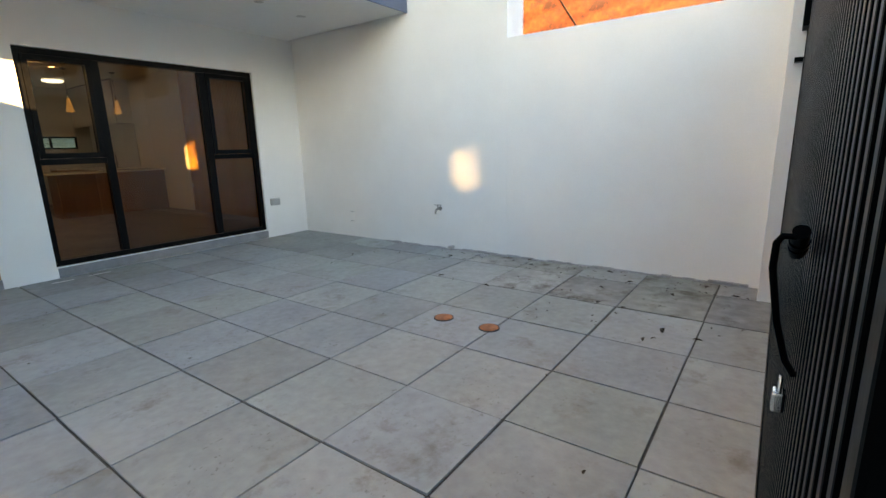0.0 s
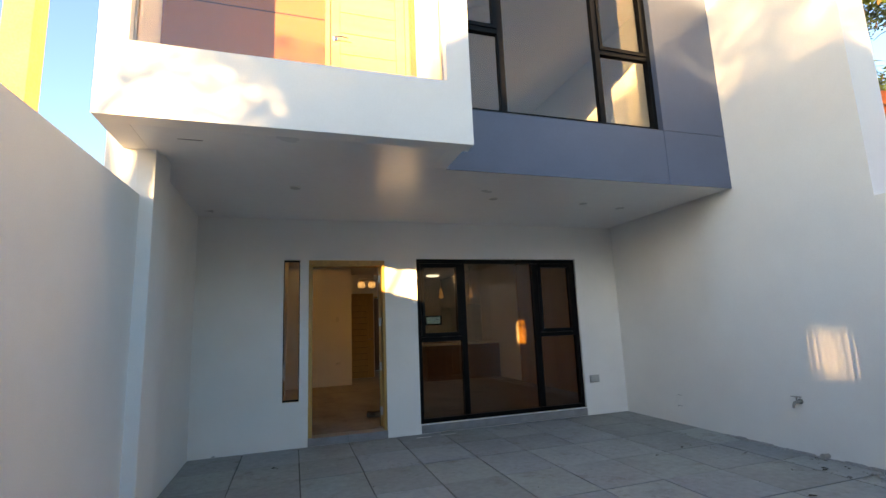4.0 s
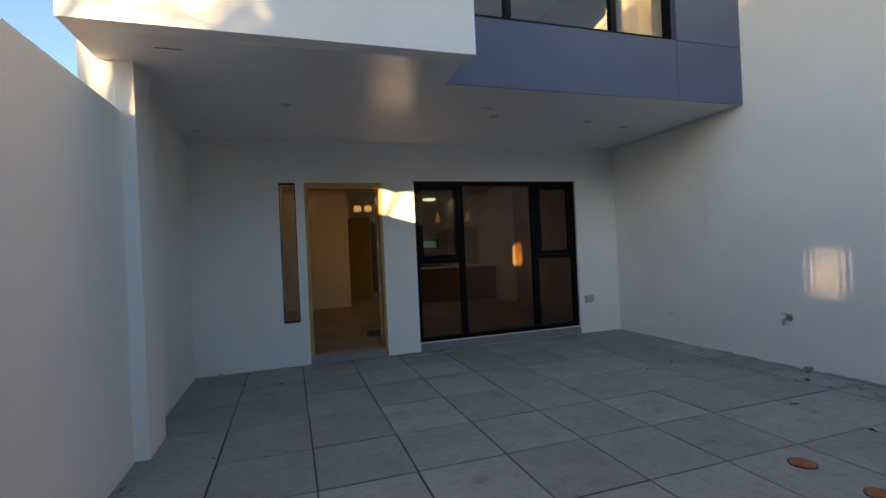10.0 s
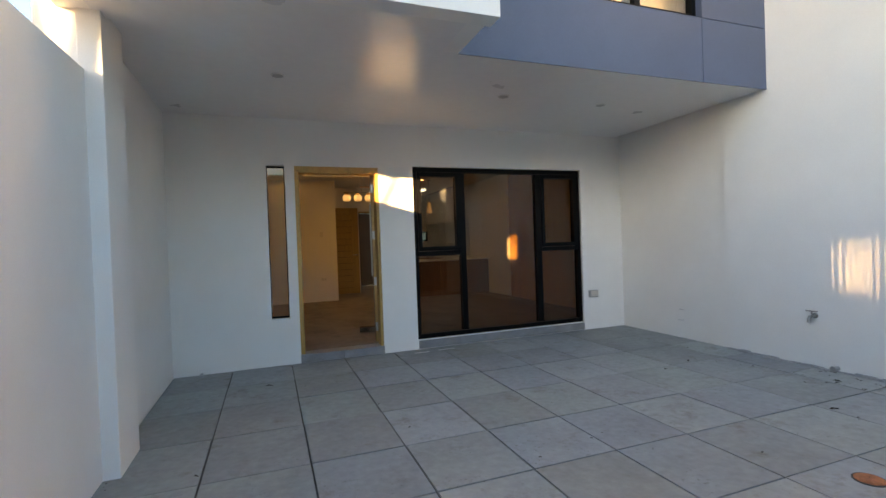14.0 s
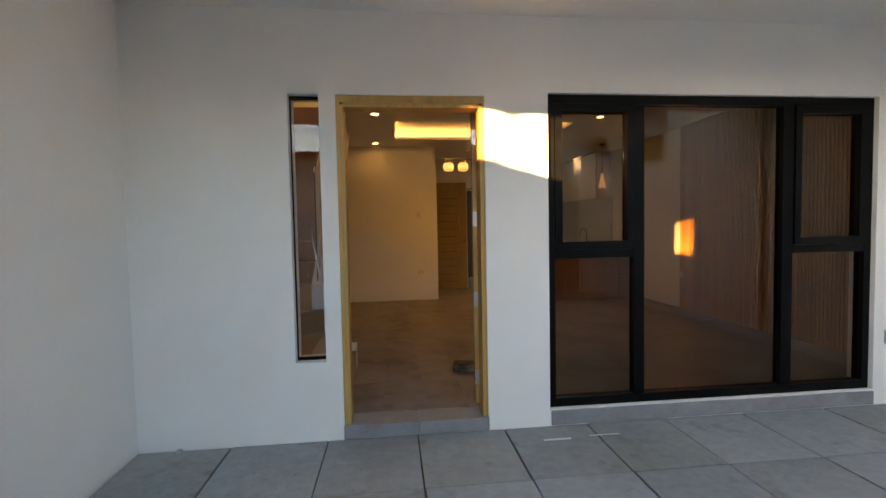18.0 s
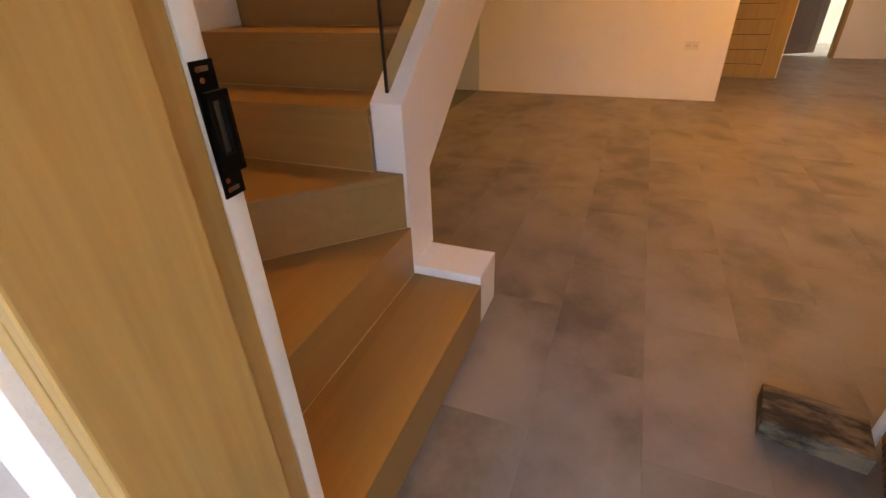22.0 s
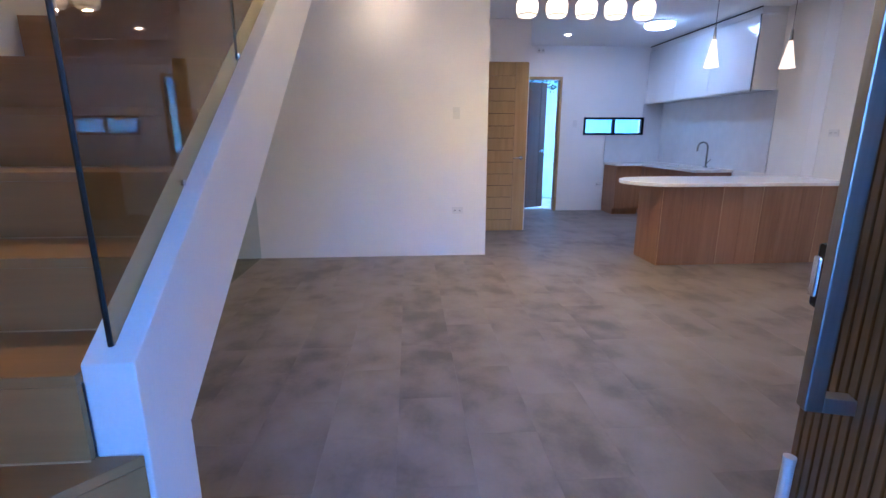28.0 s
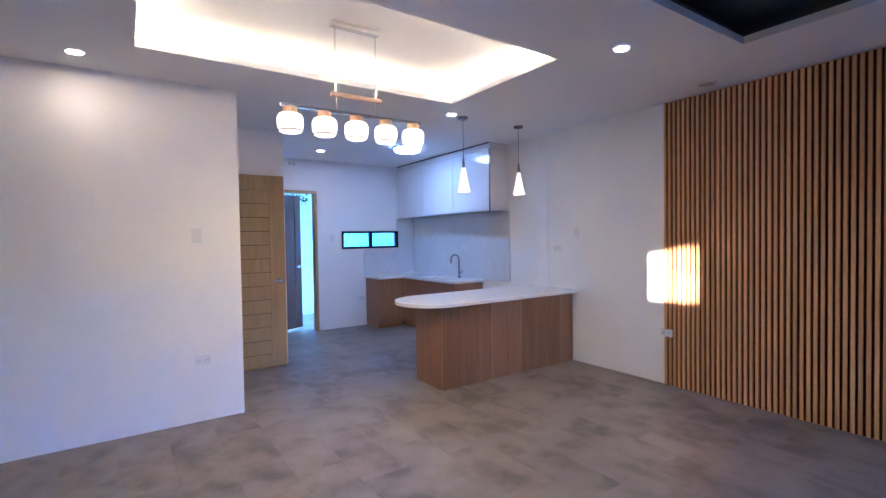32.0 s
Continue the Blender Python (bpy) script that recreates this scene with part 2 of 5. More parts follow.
wood("door_wood", (0.41, 0.28, 0.115), "z", 0.42, 0.18, per_object=0.06)
wood("front_door_wood", (0.165, 0.085, 0.027), "z", 0.38, 0.22, per_object=0.05)
wood("dark_door_wood", (0.12, 0.058, 0.030), "z", 0.6, 0.2)
wood("balcony_door_wood", (0.60, 0.43, 0.17), "x", 0.45, 0.12, per_object=0.1)
wood("stair_wood", (0.35, 0.18, 0.061), "y", 0.36, 0.14, size=1.6, per_object=0.16)
wood("stair_wood_x", (0.35, 0.18, 0.061), "x", 0.36, 0.14, size=1.6, per_object=0.16)
wood("slat_wood", (0.60, 0.325, 0.112), "z", 0.5, 0.22, per_object=0.3)
wood("eave_wood", (0.42, 0.22, 0.07), "y", 0.5, 0.22, per_object=0.4)
wood("balcony_ceiling_wood", (0.46, 0.20, 0.06), "y", 0.5, 0.3)
wood("walnut", (0.275, 0.145, 0.072), "z", 0.36, 0.24, per_object=0.32)
wood("light_wood", (0.55, 0.36, 0.19), "x", 0.45, 0.15)
paint("old_wood", (0.050, 0.037, 0.026), 0.9, vary=0.35, scale=9, fine=70, bump=0.25, stretch=(0.35, 1, 1), dirt=((0.24, 0.195, 0.14), 0.46, 0.60, 9.0))
wood("groove_dark", (0.07, 0.04, 0.017), "x", 0.6, 0.2)
paint("copper_screw", (0.42, 0.16, 0.08), 0.35, 1.0, vary=0.08, bump=0)
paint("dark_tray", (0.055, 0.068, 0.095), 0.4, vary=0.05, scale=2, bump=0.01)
paint("floor_joint", (0.17, 0.147, 0.13), 0.8, vary=0.15, scale=4, bump=0)
paint("dark_steel", (0.22, 0.22, 0.22), 0.25, 1.0, vary=0.04, bump=0)
paint("concrete_dirty", (0.257, 0.264, 0.25), 0.85, vary=0.19, scale=2.2, fine=11, bump=0.22, per_object=0.2, dirt=((0.10, 0.08, 0.06), 0.52, 0.68, 3.1), pits=True, hues=((0.95, 1.0, 0.95), (1.03, 1.02, 0.98), (0.98, 1.0, 1.05)))
paint("slat_backing", (0.06, 0.020, 0.009), 0.85, vary=0.2)
paint("black_aluminium", (0.003, 0.003, 0.0032), 0.36, 0.0, vary=0.1, scale=8, bump=0.0, spec=0.12)
paint("gate_black", (0.0012, 0.0012, 0.0013), 0.30, 0.0, vary=0.2, scale=9, fine=150, bump=0.01, spec=0.02)
paint("rubber", (0.008, 0.008, 0.008), 0.6, vary=0.1, bump=0)
paint("gloss_white", (0.78, 0.78, 0.80), 0.09, vary=0.01, bump=0, coat=0.4)
paint("white_plastic", (0.72, 0.71, 0.68), 0.35, vary=0.02, bump=0)
paint("grey_plastic", (0.42, 0.42, 0.40), 0.4, vary=0.03, bump=0)
paint("quartz", (0.80, 0.80, 0.81), 0.26, vary=0.006, scale=12, fine=200, bump=0)
paint("marble", (0.62, 0.64, 0.67), 0.12, vary=0.035, scale=1.8, fine=9, bump=0)
paint("chrome", (0.70, 0.70, 0.70), 0.16, 1.0, vary=0.03, bump=0)
paint("brushed_steel", (0.50, 0.49, 0.47), 0.30, 1.0, vary=0.05, fine=200, bump=0.02, stretch=(1, 1, 0.05))
paint("pull_steel", (0.30, 0.29, 0.27), 0.34, 1.0, vary=0.06, fine=180, bump=0.02, stretch=(1, 1, 0.05))
paint("terracotta", (0.37, 0.115, 0.045), 0.75, vary=0.3, scale=14, fine=120, bump=0.08)
# dark blotches put both grime and dappled leaf shade into the colour
paint("rust_sheet", (0.155, 0.033, 0.012), 0.75, vary=0.45, scale=1.3, fine=14, bump=0.12, dirt=((0.045, 0.014, 0.009), 0.49, 0.60, 2.6))
paint("neighbour_wall", (0.42, 0.36, 0.30), 0.9, vary=0.12, scale=1.0, fine=30, bump=0.1)
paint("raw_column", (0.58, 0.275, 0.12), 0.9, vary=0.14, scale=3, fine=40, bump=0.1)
paint("soil", (0.10, 0.085, 0.065), 0.95, vary=0.3, scale=1.2, fine=30, bump=0.3)
paint("road_surface", (0.055, 0.055, 0.055), 0.9, vary=0.2, scale=2, fine=120, bump=0.3)
paint("dead_leaf", (0.045, 0.03, 0.018), 0.85, vary=0.4, scale=30, bump=0.1, per_object=0.4)
paint("leaf_green", (0.050, 0.085, 0.022), 0.55, vary=0.35, scale=3.5, fine=30, bump=0, dirt=((0.15, 0.085, 0.03), 0.60, 0.70, 1.3))
paint("dry_pod", (0.16, 0.07, 0.028), 0.7, vary=0.3, scale=5, bump=0)
paint("bark", (0.10, 0.075, 0.055), 0.95, vary=0.3, scale=8, bump=0.4)
paint("cable_black", (0.01, 0.01, 0.01), 0.7, bump=0)
paint("balcony_brown", (0.32, 0.112, 0.036), 0.7, vary=0.06, scale=1.5, fine=80, bump=0.05)
paint("orange_roof", (0.30, 0.09, 0.045), 0.8, vary=0.2, scale=3, bump=0.1)
paint("mirror_glass", (0.55, 0.62, 0.60), 0.02, 1.0, vary=0.005, bump=0)
paint("switch_grey", (0.70, 0.70, 0.69), 0.35, vary=0.02, bump=0)
paint("crack_white", (0.75, 0.75, 0.72), 0.6, vary=0.05, bump=0)
# white yard walls, with the cyan of the skylight put into their colour
paint("rear_wall_sky_tint", (0.60, 0.77, 0.79), 0.8, vary=0.03, bump=0.04)
pane_glass("window_glass", (0.71, 0.67, 0.60), 0.8, 1.6)
pane_glass("upper_glass", (0.93, 0.925, 0.9), 1.0, 1.6)
pane_glass("rail_glass", (0.80, 0.75, 0.63), 0.8, 1.6)
pane_glass("balcony_glass", (0.94, 0.945, 0.94), 1.2, 1.6)
pane_glass("clear_glass", (0.98, 0.99, 0.99), 0.6, 1.6)
paint("glass_edge", (0.008, 0.010, 0.009), 0.4, vary=0.05, bump=0)
glow("led_warm", (1.0, 0.62, 0.23), 1.55)
glow("downlight_lens", (1.0, 0.70, 0.42), 1.3)
glow("opal_warm", (1.0, 0.62, 0.26), 0.10)
glow("opal_cone", (1.0, 0.60, 0.26), 0.042)
glow("opal_cool", (0.72, 0.86, 1.0), 0.5)


# floor tiles: cloudy grey-brown vinyl, clouds break at each tile
def vinyl():
    m, nt, bsdf = nodes_of("vinyl")
    N, L = nt.nodes.new, nt.links.new
    co, info = N("ShaderNodeTexCoord"), N("ShaderNodeObjectInfo")
    k = N("ShaderNodeMath"); k.operation = "MULTIPLY"; k.inputs[1].default_value = 41.0
    L(info.outputs["Random"], k.inputs[0])
    cmb = N("ShaderNodeCombineXYZ")
    for i in range(3):
        L(k.outputs[0], cmb.inputs[i])
    along = N("ShaderNodeVectorMath"); along.operation = "MULTIPLY"; along.inputs[1].default_value = (1.0, 0.85, 1.0)
    L(co.outputs["Object"], along.inputs[0])
    add = N("ShaderNodeVectorMath")
    L(along.outputs[0], add.inputs[0]); L(cmb.outputs[0], add.inputs[1])

    def cloud(vec, scale, detail, warp):
        n = N("ShaderNodeTexNoise")
        n.inputs["Scale"].default_value, n.inputs["Detail"].default_value, n.inputs["Roughness"].default_value, n.inputs["Distortion"].default_value = scale, detail, 0.45, warp
        L(vec, n.inputs["Vector"])
        return n.outputs["Fac"]

    broad, tile, grain = cloud(along.outputs[0], 2.0, 3, 0.15), cloud(add.outputs[0], 5.2, 3, 0.15), cloud(add.outputs[0], 60, 3, 0)
    mixed = None
    for src, w in ((broad, 0.40), (tile, 0.47), (grain, 0.07), (info.outputs["Random"], 0.06)):
        q = N("ShaderNodeMath"); q.operation = "MULTIPLY_ADD"
        L(src, q.inputs[0]); q.inputs[1].default_value = w
        if mixed:
            L(mixed, q.inputs[2])
        else:
            q.inputs[2].default_value = 0.0
        mixed = q.outputs[0]
    ramp = N("ShaderNodeValToRGB")
    e = ramp.color_ramp.elements
    e[0].position, e[0].color = 0.37, (0.122, 0.104, 0.093, 1)
    e[1].position, e[1].color = 0.61, (0.262, 0.229, 0.208, 1)
    mid = e.new(0.49)
    mid.color = (0.214, 0.184, 0.163, 1)
    L(mixed, ramp.inputs["Fac"]); L(ramp.outputs["Color"], bsdf.inputs["Base Color"])
    rr = N("ShaderNodeMapRange")
    rr.inputs["To Min"].default_value, rr.inputs["To Max"].default_value = 0.38, 0.55
    L(tile, rr.inputs["Value"]); L(rr.outputs[0], bsdf.inputs["Roughness"])
    bsdf.inputs["Specular IOR Level"].default_value = 0.3
    MATS["vinyl"] = m
    return m


vinyl()

# ---- builders ----
BASE = {}


def mesh_of(name, bm, material, smooth=False):
    me = bpy.data.meshes.new(name)
    bmesh.ops.recalc_face_normals(bm, faces=bm.faces)
    bm.to_mesh(me)
    bm.free()
    me.materials.append(MATS[material])
    if smooth:
        for p in me.polygons:
            p.use_smooth = True
        me.set_sharp_from_angle(angle=radians(35))
    return me


def part(name, bm, material, parent, label="", smooth=False):
    """One mesh under a thing or a part; the bmesh is in the world's metres, or in the thing's own where it stands at the origin."""
    at = BASE[parent.name]
    bmesh.ops.translate(bm, verts=bm.verts, vec=-at)
    ob = new(name, mesh_of(name, bm, material, smooth))
    ob.parent = parent
    BASE[ob.name] = at
    return tagged(ob, label) if label else ob


def thing(name, at, label, category, group=""):
    ob = new(name)
    ob.location = at
    ob.empty_display_size = 0.1
    BASE[ob.name] = Vector(at)
    return tagged(ob, label, category, group)


def solid(name, bm, material, label="", category="", group="", kind="", smooth=False, at=None):
    """A thing or a piece of the setting that is one mesh."""
    if at is None:
        at = Vector((0, 0, 0))
    at = Vector(at)
    bmesh.ops.translate(bm, verts=bm.verts, vec=-at)
    ob = new(name, mesh_of(name, bm, material, smooth))
    ob.location = at
    BASE[ob.name] = at
    return tagged(ob, label, category, group, kind)


def box(x0, x1, y0, y1, z0, z1, bevel=0.0, bm=None):
    bm = bm or bmesh.new()
    one = bmesh.ops.create_cube(bm, size=1.0)["verts"]
    for v in one:
        v.co = Vector(((x0 + x1) / 2 + v.co.x * (x1 - x0), (y0 + y1) / 2 + v.co.y * (y1 - y0), (z0 + z1) / 2 + v.co.z * (z1 - z0)))
    if bevel > 0:
        edges = list({e for v in one for e in v.link_edges})
        bmesh.ops.bevel(bm, geom=edges, offset=bevel, segments=2, profile=0.6, affect="EDGES")
    return bm


def tube(points, r, bm=None, seg=10, closed_ends=True):
    """A round bar along points, of one radius or one per point."""
    bm = bm or bmesh.new()
    pts = [Vector(p) for p in points]
    rad = r if isinstance(r, (list, tuple)) else [r] * len(pts)
    rings = []
    for i, p in enumerate(pts):
        d = (pts[min(i + 1, len(pts) - 1)] - pts[max(i - 1, 0)]).normalized()
        a = d.orthogonal().normalized() if i == 0 else (rings_a - d * rings_a.dot(d)).normalized()
        rings_a = a
        b = d.cross(a)
        rings.append([bm.verts.new(p + rad[i] * (math.cos(t) * a + math.sin(t) * b)) for t in (2 * math.pi * k / seg for k in range(seg))])
    for q, s in zip(rings, rings[1:]):
        for k in range(seg):
            bm.faces.new((q[k], q[(k + 1) % seg], s[(k + 1) % seg], s[k]))
    if closed_ends:
        bm.faces.new(rings[0][::-1])
        bm.faces.new(rings[-1])
    return bm


def lathe(profile, cx, cy, seg=24, bm=None):
    """Turned about the upright axis: profile of (radius, z)."""
    bm = bm or bmesh.new()
    rings = []
    for r, z in profile:
        if r < 1e-5:
            rings.append([bm.verts.new((cx, cy, z))])
        else:
            rings.append([bm.verts.new((cx + r * math.cos(2 * math.pi * k / seg), cy + r * math.sin(2 * math.pi * k / seg), z)) for k in range(seg)])
    for q, s in zip(rings, rings[1:]):
        for k in range(seg):
            j = (k + 1) % seg
            if len(q) == 1 and len(s) > 1:
                bm.faces.new((q[0], s[j], s[k]))
            elif len(s) == 1 and len(q) > 1:
                bm.faces.new((q[k], q[j], s[0]))
            elif len(q) > 1:
                bm.faces.new((q[k], q[j], s[j], s[k]))
    return bm


def prism(outline, axis, a, b, bevel=0.0):
    """A closed outline in the plane across the axis, drawn out from a to b. x: (y, z), y: (x, z), z: (x, y)."""
    bm = bmesh.new()

    def at(u, v, w):
        return {"x": (w, u, v), "y": (u, w, v), "z": (u, v, w)}[axis]

    lo = [bm.verts.new(at(u, v, a)) for u, v in outline]
    hi = [bm.verts.new(at(u, v, b)) for u, v in outline]
    bm.faces.new(lo)
    bm.faces.new(hi[::-1])
    n = len(lo)
    for i in range(n):
        bm.faces.new((lo[i], hi[i], hi[(i + 1) % n], lo[(i + 1) % n]))
    bmesh.ops.recalc_face_normals(bm, faces=bm.faces)
    if bevel > 0:
        bmesh.ops.bevel(bm, geom=bm.edges[:], offset=bevel, segments=2, profile=0.6, affect="EDGES")
    return bm


def slab(axis, a, b, u0, u1, v0, v1, holes=(), bm=None):
    """A wall, floor or ceiling from a to b across its axis, with square holes right through it (u0, u1, v0, v1)."""
    bm = bm or bmesh.new()
    us = sorted({u0, u1, *[h[0] for h in holes], *[h[1] for h in holes]})
    vs = sorted({v0, v1, *[h[2] for h in holes], *[h[3] for h in holes]})
    us, vs = [u for u in us if u0 <= u <= u1], [v for v in vs if v0 <= v <= v1]

    def full(i, j):
        if not (0 <= i < len(us) - 1 and 0 <= j < len(vs) - 1):
            return False
        cu, cv = (us[i] + us[i + 1]) / 2, (vs[j] + vs[j + 1]) / 2
        return not any(h[0] < cu < h[1] and h[2] < cv < h[3] for h in holes)

    verts = {}

    def vert(u, v, w):
        key = (u, v, w)
        if key not in verts:
            verts[key] = bm.verts.new({"x": (w, u, v), "y": (u, w, v), "z": (u, v, w)}[axis])
        return verts[key]

    for i in range(len(us) - 1):
        for j in range(len(vs) - 1):
            if not full(i, j):
                continue
            ua, ub, va, vb = us[i], us[i + 1], vs[j], vs[j + 1]
            for w in (a, b):
                bm.faces.new([vert(ua, va, w), vert(ub, va, w), vert(ub, vb, w), vert(ua, vb, w)])
            for other, p, q in ((full(i - 1, j), (ua, va), (ua, vb)), (full(i + 1, j), (ub, va), (ub, vb)), (full(i, j - 1), (ua, va), (ub, va)), (full(i, j + 1), (ua, vb), (ub, vb))):
                if not other:
                    bm.faces.new([vert(*p, a), vert(*q, a), vert(*q, b), vert(*p, b)])
    return bm

# ---- setting ----
FZ, CZ = 0.09, 2.785          # inside floor, inside ceiling
YF, YI = 5.85, 6.05           # front wall, outside and inside face
XL, XR = -0.97, 4.93          # inside faces of the side walls
YP, YB = 3.64, 2.962          # upper grey front, front of the balcony box
SZ = 2.745                    # carport soffit

solid("ground", slab("z", -0.5, -0.045, -400, 400, -400, 400), "soil", "bare earth ground reaching the horizon", "ground", kind="structure")
solid("road", slab("z", -0.044, -0.02, -60, 60, -7.5, -1.6), "road_surface", "dark asphalt street outside the gate", "road", kind="structure")
solid("courtyard_bed", slab("z", -0.044, -0.012, -0.97, 4.85, -1.59, 5.88), "joint_sand", "dark sandy joints between concrete pavers", "ground", kind="structure")

# front wall of the ground floor, with slot window, door and wide window
SLOT, DOOR, WIN = (0.009, 0.201, 0.516, 2.226), (0.305, 1.264, -0.04, 2.224), (1.692, 4.154, 0.110, 2.25)
solid("wall_front", slab("y", YF, YI, XL, XR, -0.04, 2.99, [SLOT, DOOR, WIN]), "stucco", "white painted front wall with door and window openings", "wall", kind="structure")
# side walls of the house
solid("wall_left", slab("x", -1.17, XL, 3.553, 14.3, -0.04, 7.4), "stucco", "tall white painted side wall of the house", "wall", kind="structure")
solid("pilaster_left", box(XL + 0.002, -0.845, 3.535, 3.96, -0.04, SZ - 0.003, 0.006), "stucco", "white painted pilaster at the carport corner", "pilaster", kind="structure")
solid("boundary_wall_left", prism([(-1.5, -0.04), (3.535, -0.04), (3.535, 2.355), (1.9, 2.31), (-1.5, 2.25)], "x", -1.10, -0.935), "stucco", "white painted boundary wall beside the courtyard", "wall", kind="structure")
solid("wall_right", slab("x", XR, 5.16, 5.85, 14.3, -0.04, 7.4), "stucco", "white painted side wall of the house", "wall", kind="structure")
solid("wall_right_carport", slab("x", 4.85, 5.16, 4.15, 5.848, -0.04, 7.4), "stucco", "white painted carport side wall", "wall", kind="structure")
solid("wall_right_front", slab("x", 4.797, 5.16, 2.345, 4.149, -0.04, 7.9), "stucco", "tall white painted side wall rising to the eave", "wall", kind="structure")
solid("boundary_wall_right", slab("x", 4.797, 5.0, -0.02, 2.344, -0.04, 2.29), "stucco", "lower white painted boundary wall", "wall", kind="structure")
solid("gate_pier", box(4.43, 5.0, -0.42, -0.022, -0.04, 2.75, 0.006), "stucco", "white painted pier beside the gate", "pier", kind="structure")
# carport soffit and box underside
solid("soffit", slab("z", SZ, 2.98, -0.968, 4.799, YP + 0.012, 5.848), "soffit_white", "white painted carport soffit with small lights", "soffit", kind="structure")

# balcony box: a deep white frame round the opening
solid("balcony_front", slab("y", YB, YB + 0.14, -1.06, 1.425, 2.70, 6.6, [(-0.89, 1.23, 3.205, 5.21)]), "stucco", "white painted balcony front with a wide square opening", "wall", kind="structure")
solid("balcony_side_left", slab("x", -1.06, -0.895, YB + 0.141, 3.552, 2.70, 6.6), "stucco", "white painted balcony side wall", "wall", kind="structure")
solid("balcony_side_right", slab("x", 1.255, 1.425, YB + 0.141, 3.92, 2.746, 6.6), "stucco", "white painted balcony side wall", "wall", kind="structure")
solid("balcony_floor", slab("z", 2.70, 3.12, -0.893, 1.253, YB + 0.141, 3.638), "soffit_white", "white painted underside of the balcony", "floor", kind="structure")
solid("balcony_floor_back", slab("z", 2.99, 3.12, -0.893, 1.253, 3.639, 3.919), "cement", "balcony floor slab", "floor", kind="structure")
solid("balcony_roof", slab("z", 6.4, 6.598, -0.893, 1.253, YB + 0.141, 3.919), "stucco", "white balcony roof slab", "roof", kind="structure")
UD = (0.38, 1.19, 3.13, 5.17)
solid("balcony_back_wall", slab("y", 3.92, 4.1, -0.968, 1.425, 2.99, 7.4, [UD]), "balcony_brown", "brown-red painted wall behind the balcony", "wall", kind="structure")

# grey upper front: recessed window with panels round it
UW = (1.46, 3.93, 3.345, 5.38)
solid("upper_wall_backing", slab("y", YP + 0.012, YP + 0.14, 1.426, 4.799, 2.985, 7.55, [UW]), "rubber", "dark backing behind the grey panels", "wall", kind="structure")
PANELS = [("grey_panel_low", 1.426, 3.932, 2.735, 3.342), ("grey_panel_low_side", 3.938, 4.798, 2.735, 3.342), ("grey_panel_side", 3.938, 4.798, 3.348, 5.388), ("grey_panel_top", 1.426, 4.798, 5.394, 7.55)]
for nm, a, b, c, d in PANELS:
    solid(nm, box(a, b, YP, YP + 0.011, c, d, 0.002), "grey_panel", "smooth dark blue-grey facade panel", "facade panel", "facade panels", kind="structure")
solid("upper_wall_left_jamb", slab("x", 1.426, 1.458, YP + 0.141, 4.1, 2.99, 7.4), "stucco", "white wall return", "wall", kind="structure")

# upper floor: slab with the stair opening, ceiling and walls
WELL = (XL, 0.030, 7.05, 10.40)
solid("upper_floor", slab("z", 2.99, 3.10, XL, XR, 4.1, 14.28, [WELL]), "cement", "upper floor slab", "floor", kind="structure")
solid("upper_ceiling", slab("z", 5.75, 5.85, XL, XR, 3.79, 14.28), "ceiling_paint", "white upper ceiling", "ceiling", kind="structure")
solid("upper_room_back", slab("y", 8.2, 8.3, 0.17, XR, 3.10, 5.75), "wall_paint", "white upper room wall", "wall", kind="structure")
solid("upper_room_side", slab("x", 0.1, 0.169, 4.1, 11.04, 3.10, 5.75), "wall_paint", "white upper stairwell wall", "wall", kind="structure")
solid("upper_stair_back", slab("y", 11.04, 11.14, XL, 0.099, 2.99, 5.75), "wall_paint", "pale upper stairwell wall", "wall", kind="structure")
solid("upper_hall_wall", slab("y", 4.11, 4.2, XL, 0.099, 3.10, 5.75), "wall_paint", "white upper wall", "wall", kind="structure")
# roof and wooden eave
solid("roof_slab", slab("z", 7.62, 7.8, -1.17, 5.16, 2.88, 14.3), "soffit_white", "flat roof with a deep eave", "roof", kind="structure")

# ground floor inside
TRAY, TRAY2 = (0.72, 3.19, 9.12, 10.41), (1.55, 4.04, 6.62, 8.29)
solid("floor_bed", slab("z", 0.02, 0.0845, XL, XR, YI + 0.001, 14.28), "floor_joint", "dark joints between the vinyl floor tiles", "floor", kind="structure")
solid("threshold_bed", slab("z", -0.04, 0.082, 0.302, 1.266, YF + 0.012, YI), "cement", "raised door threshold", "threshold", kind="structure")
bm = slab("z", CZ, CZ + 0.05, XL, XR, YI, 14.28, [TRAY, TRAY2, WELL])
tray_w = 0.11
for a, b, c, d in (TRAY, TRAY2):
    e = tray_w
    slab("z", 2.955, 2.988, a - e, b + e, c - e, d + e, bm=bm)
    slab("x", a - e - 0.012, a - e - 0.001, c - e, d + e, CZ + 0.051, 2.988, bm=bm)
    slab("x", b + e + 0.001, b + e + 0.012, c - e, d + e, CZ + 0.051, 2.988, bm=bm)
    slab("y", c - e - 0.012, c - e - 0.001, a - e, b + e, CZ + 0.051, 2.988, bm=bm)
    slab("y", d + e + 0.001, d + e + 0.012, a - e, b + e, CZ + 0.051, 2.988, bm=bm)
solid("ceiling", bm, "ceiling_paint", "white ceiling with two recessed trays", "ceiling", kind="structure")
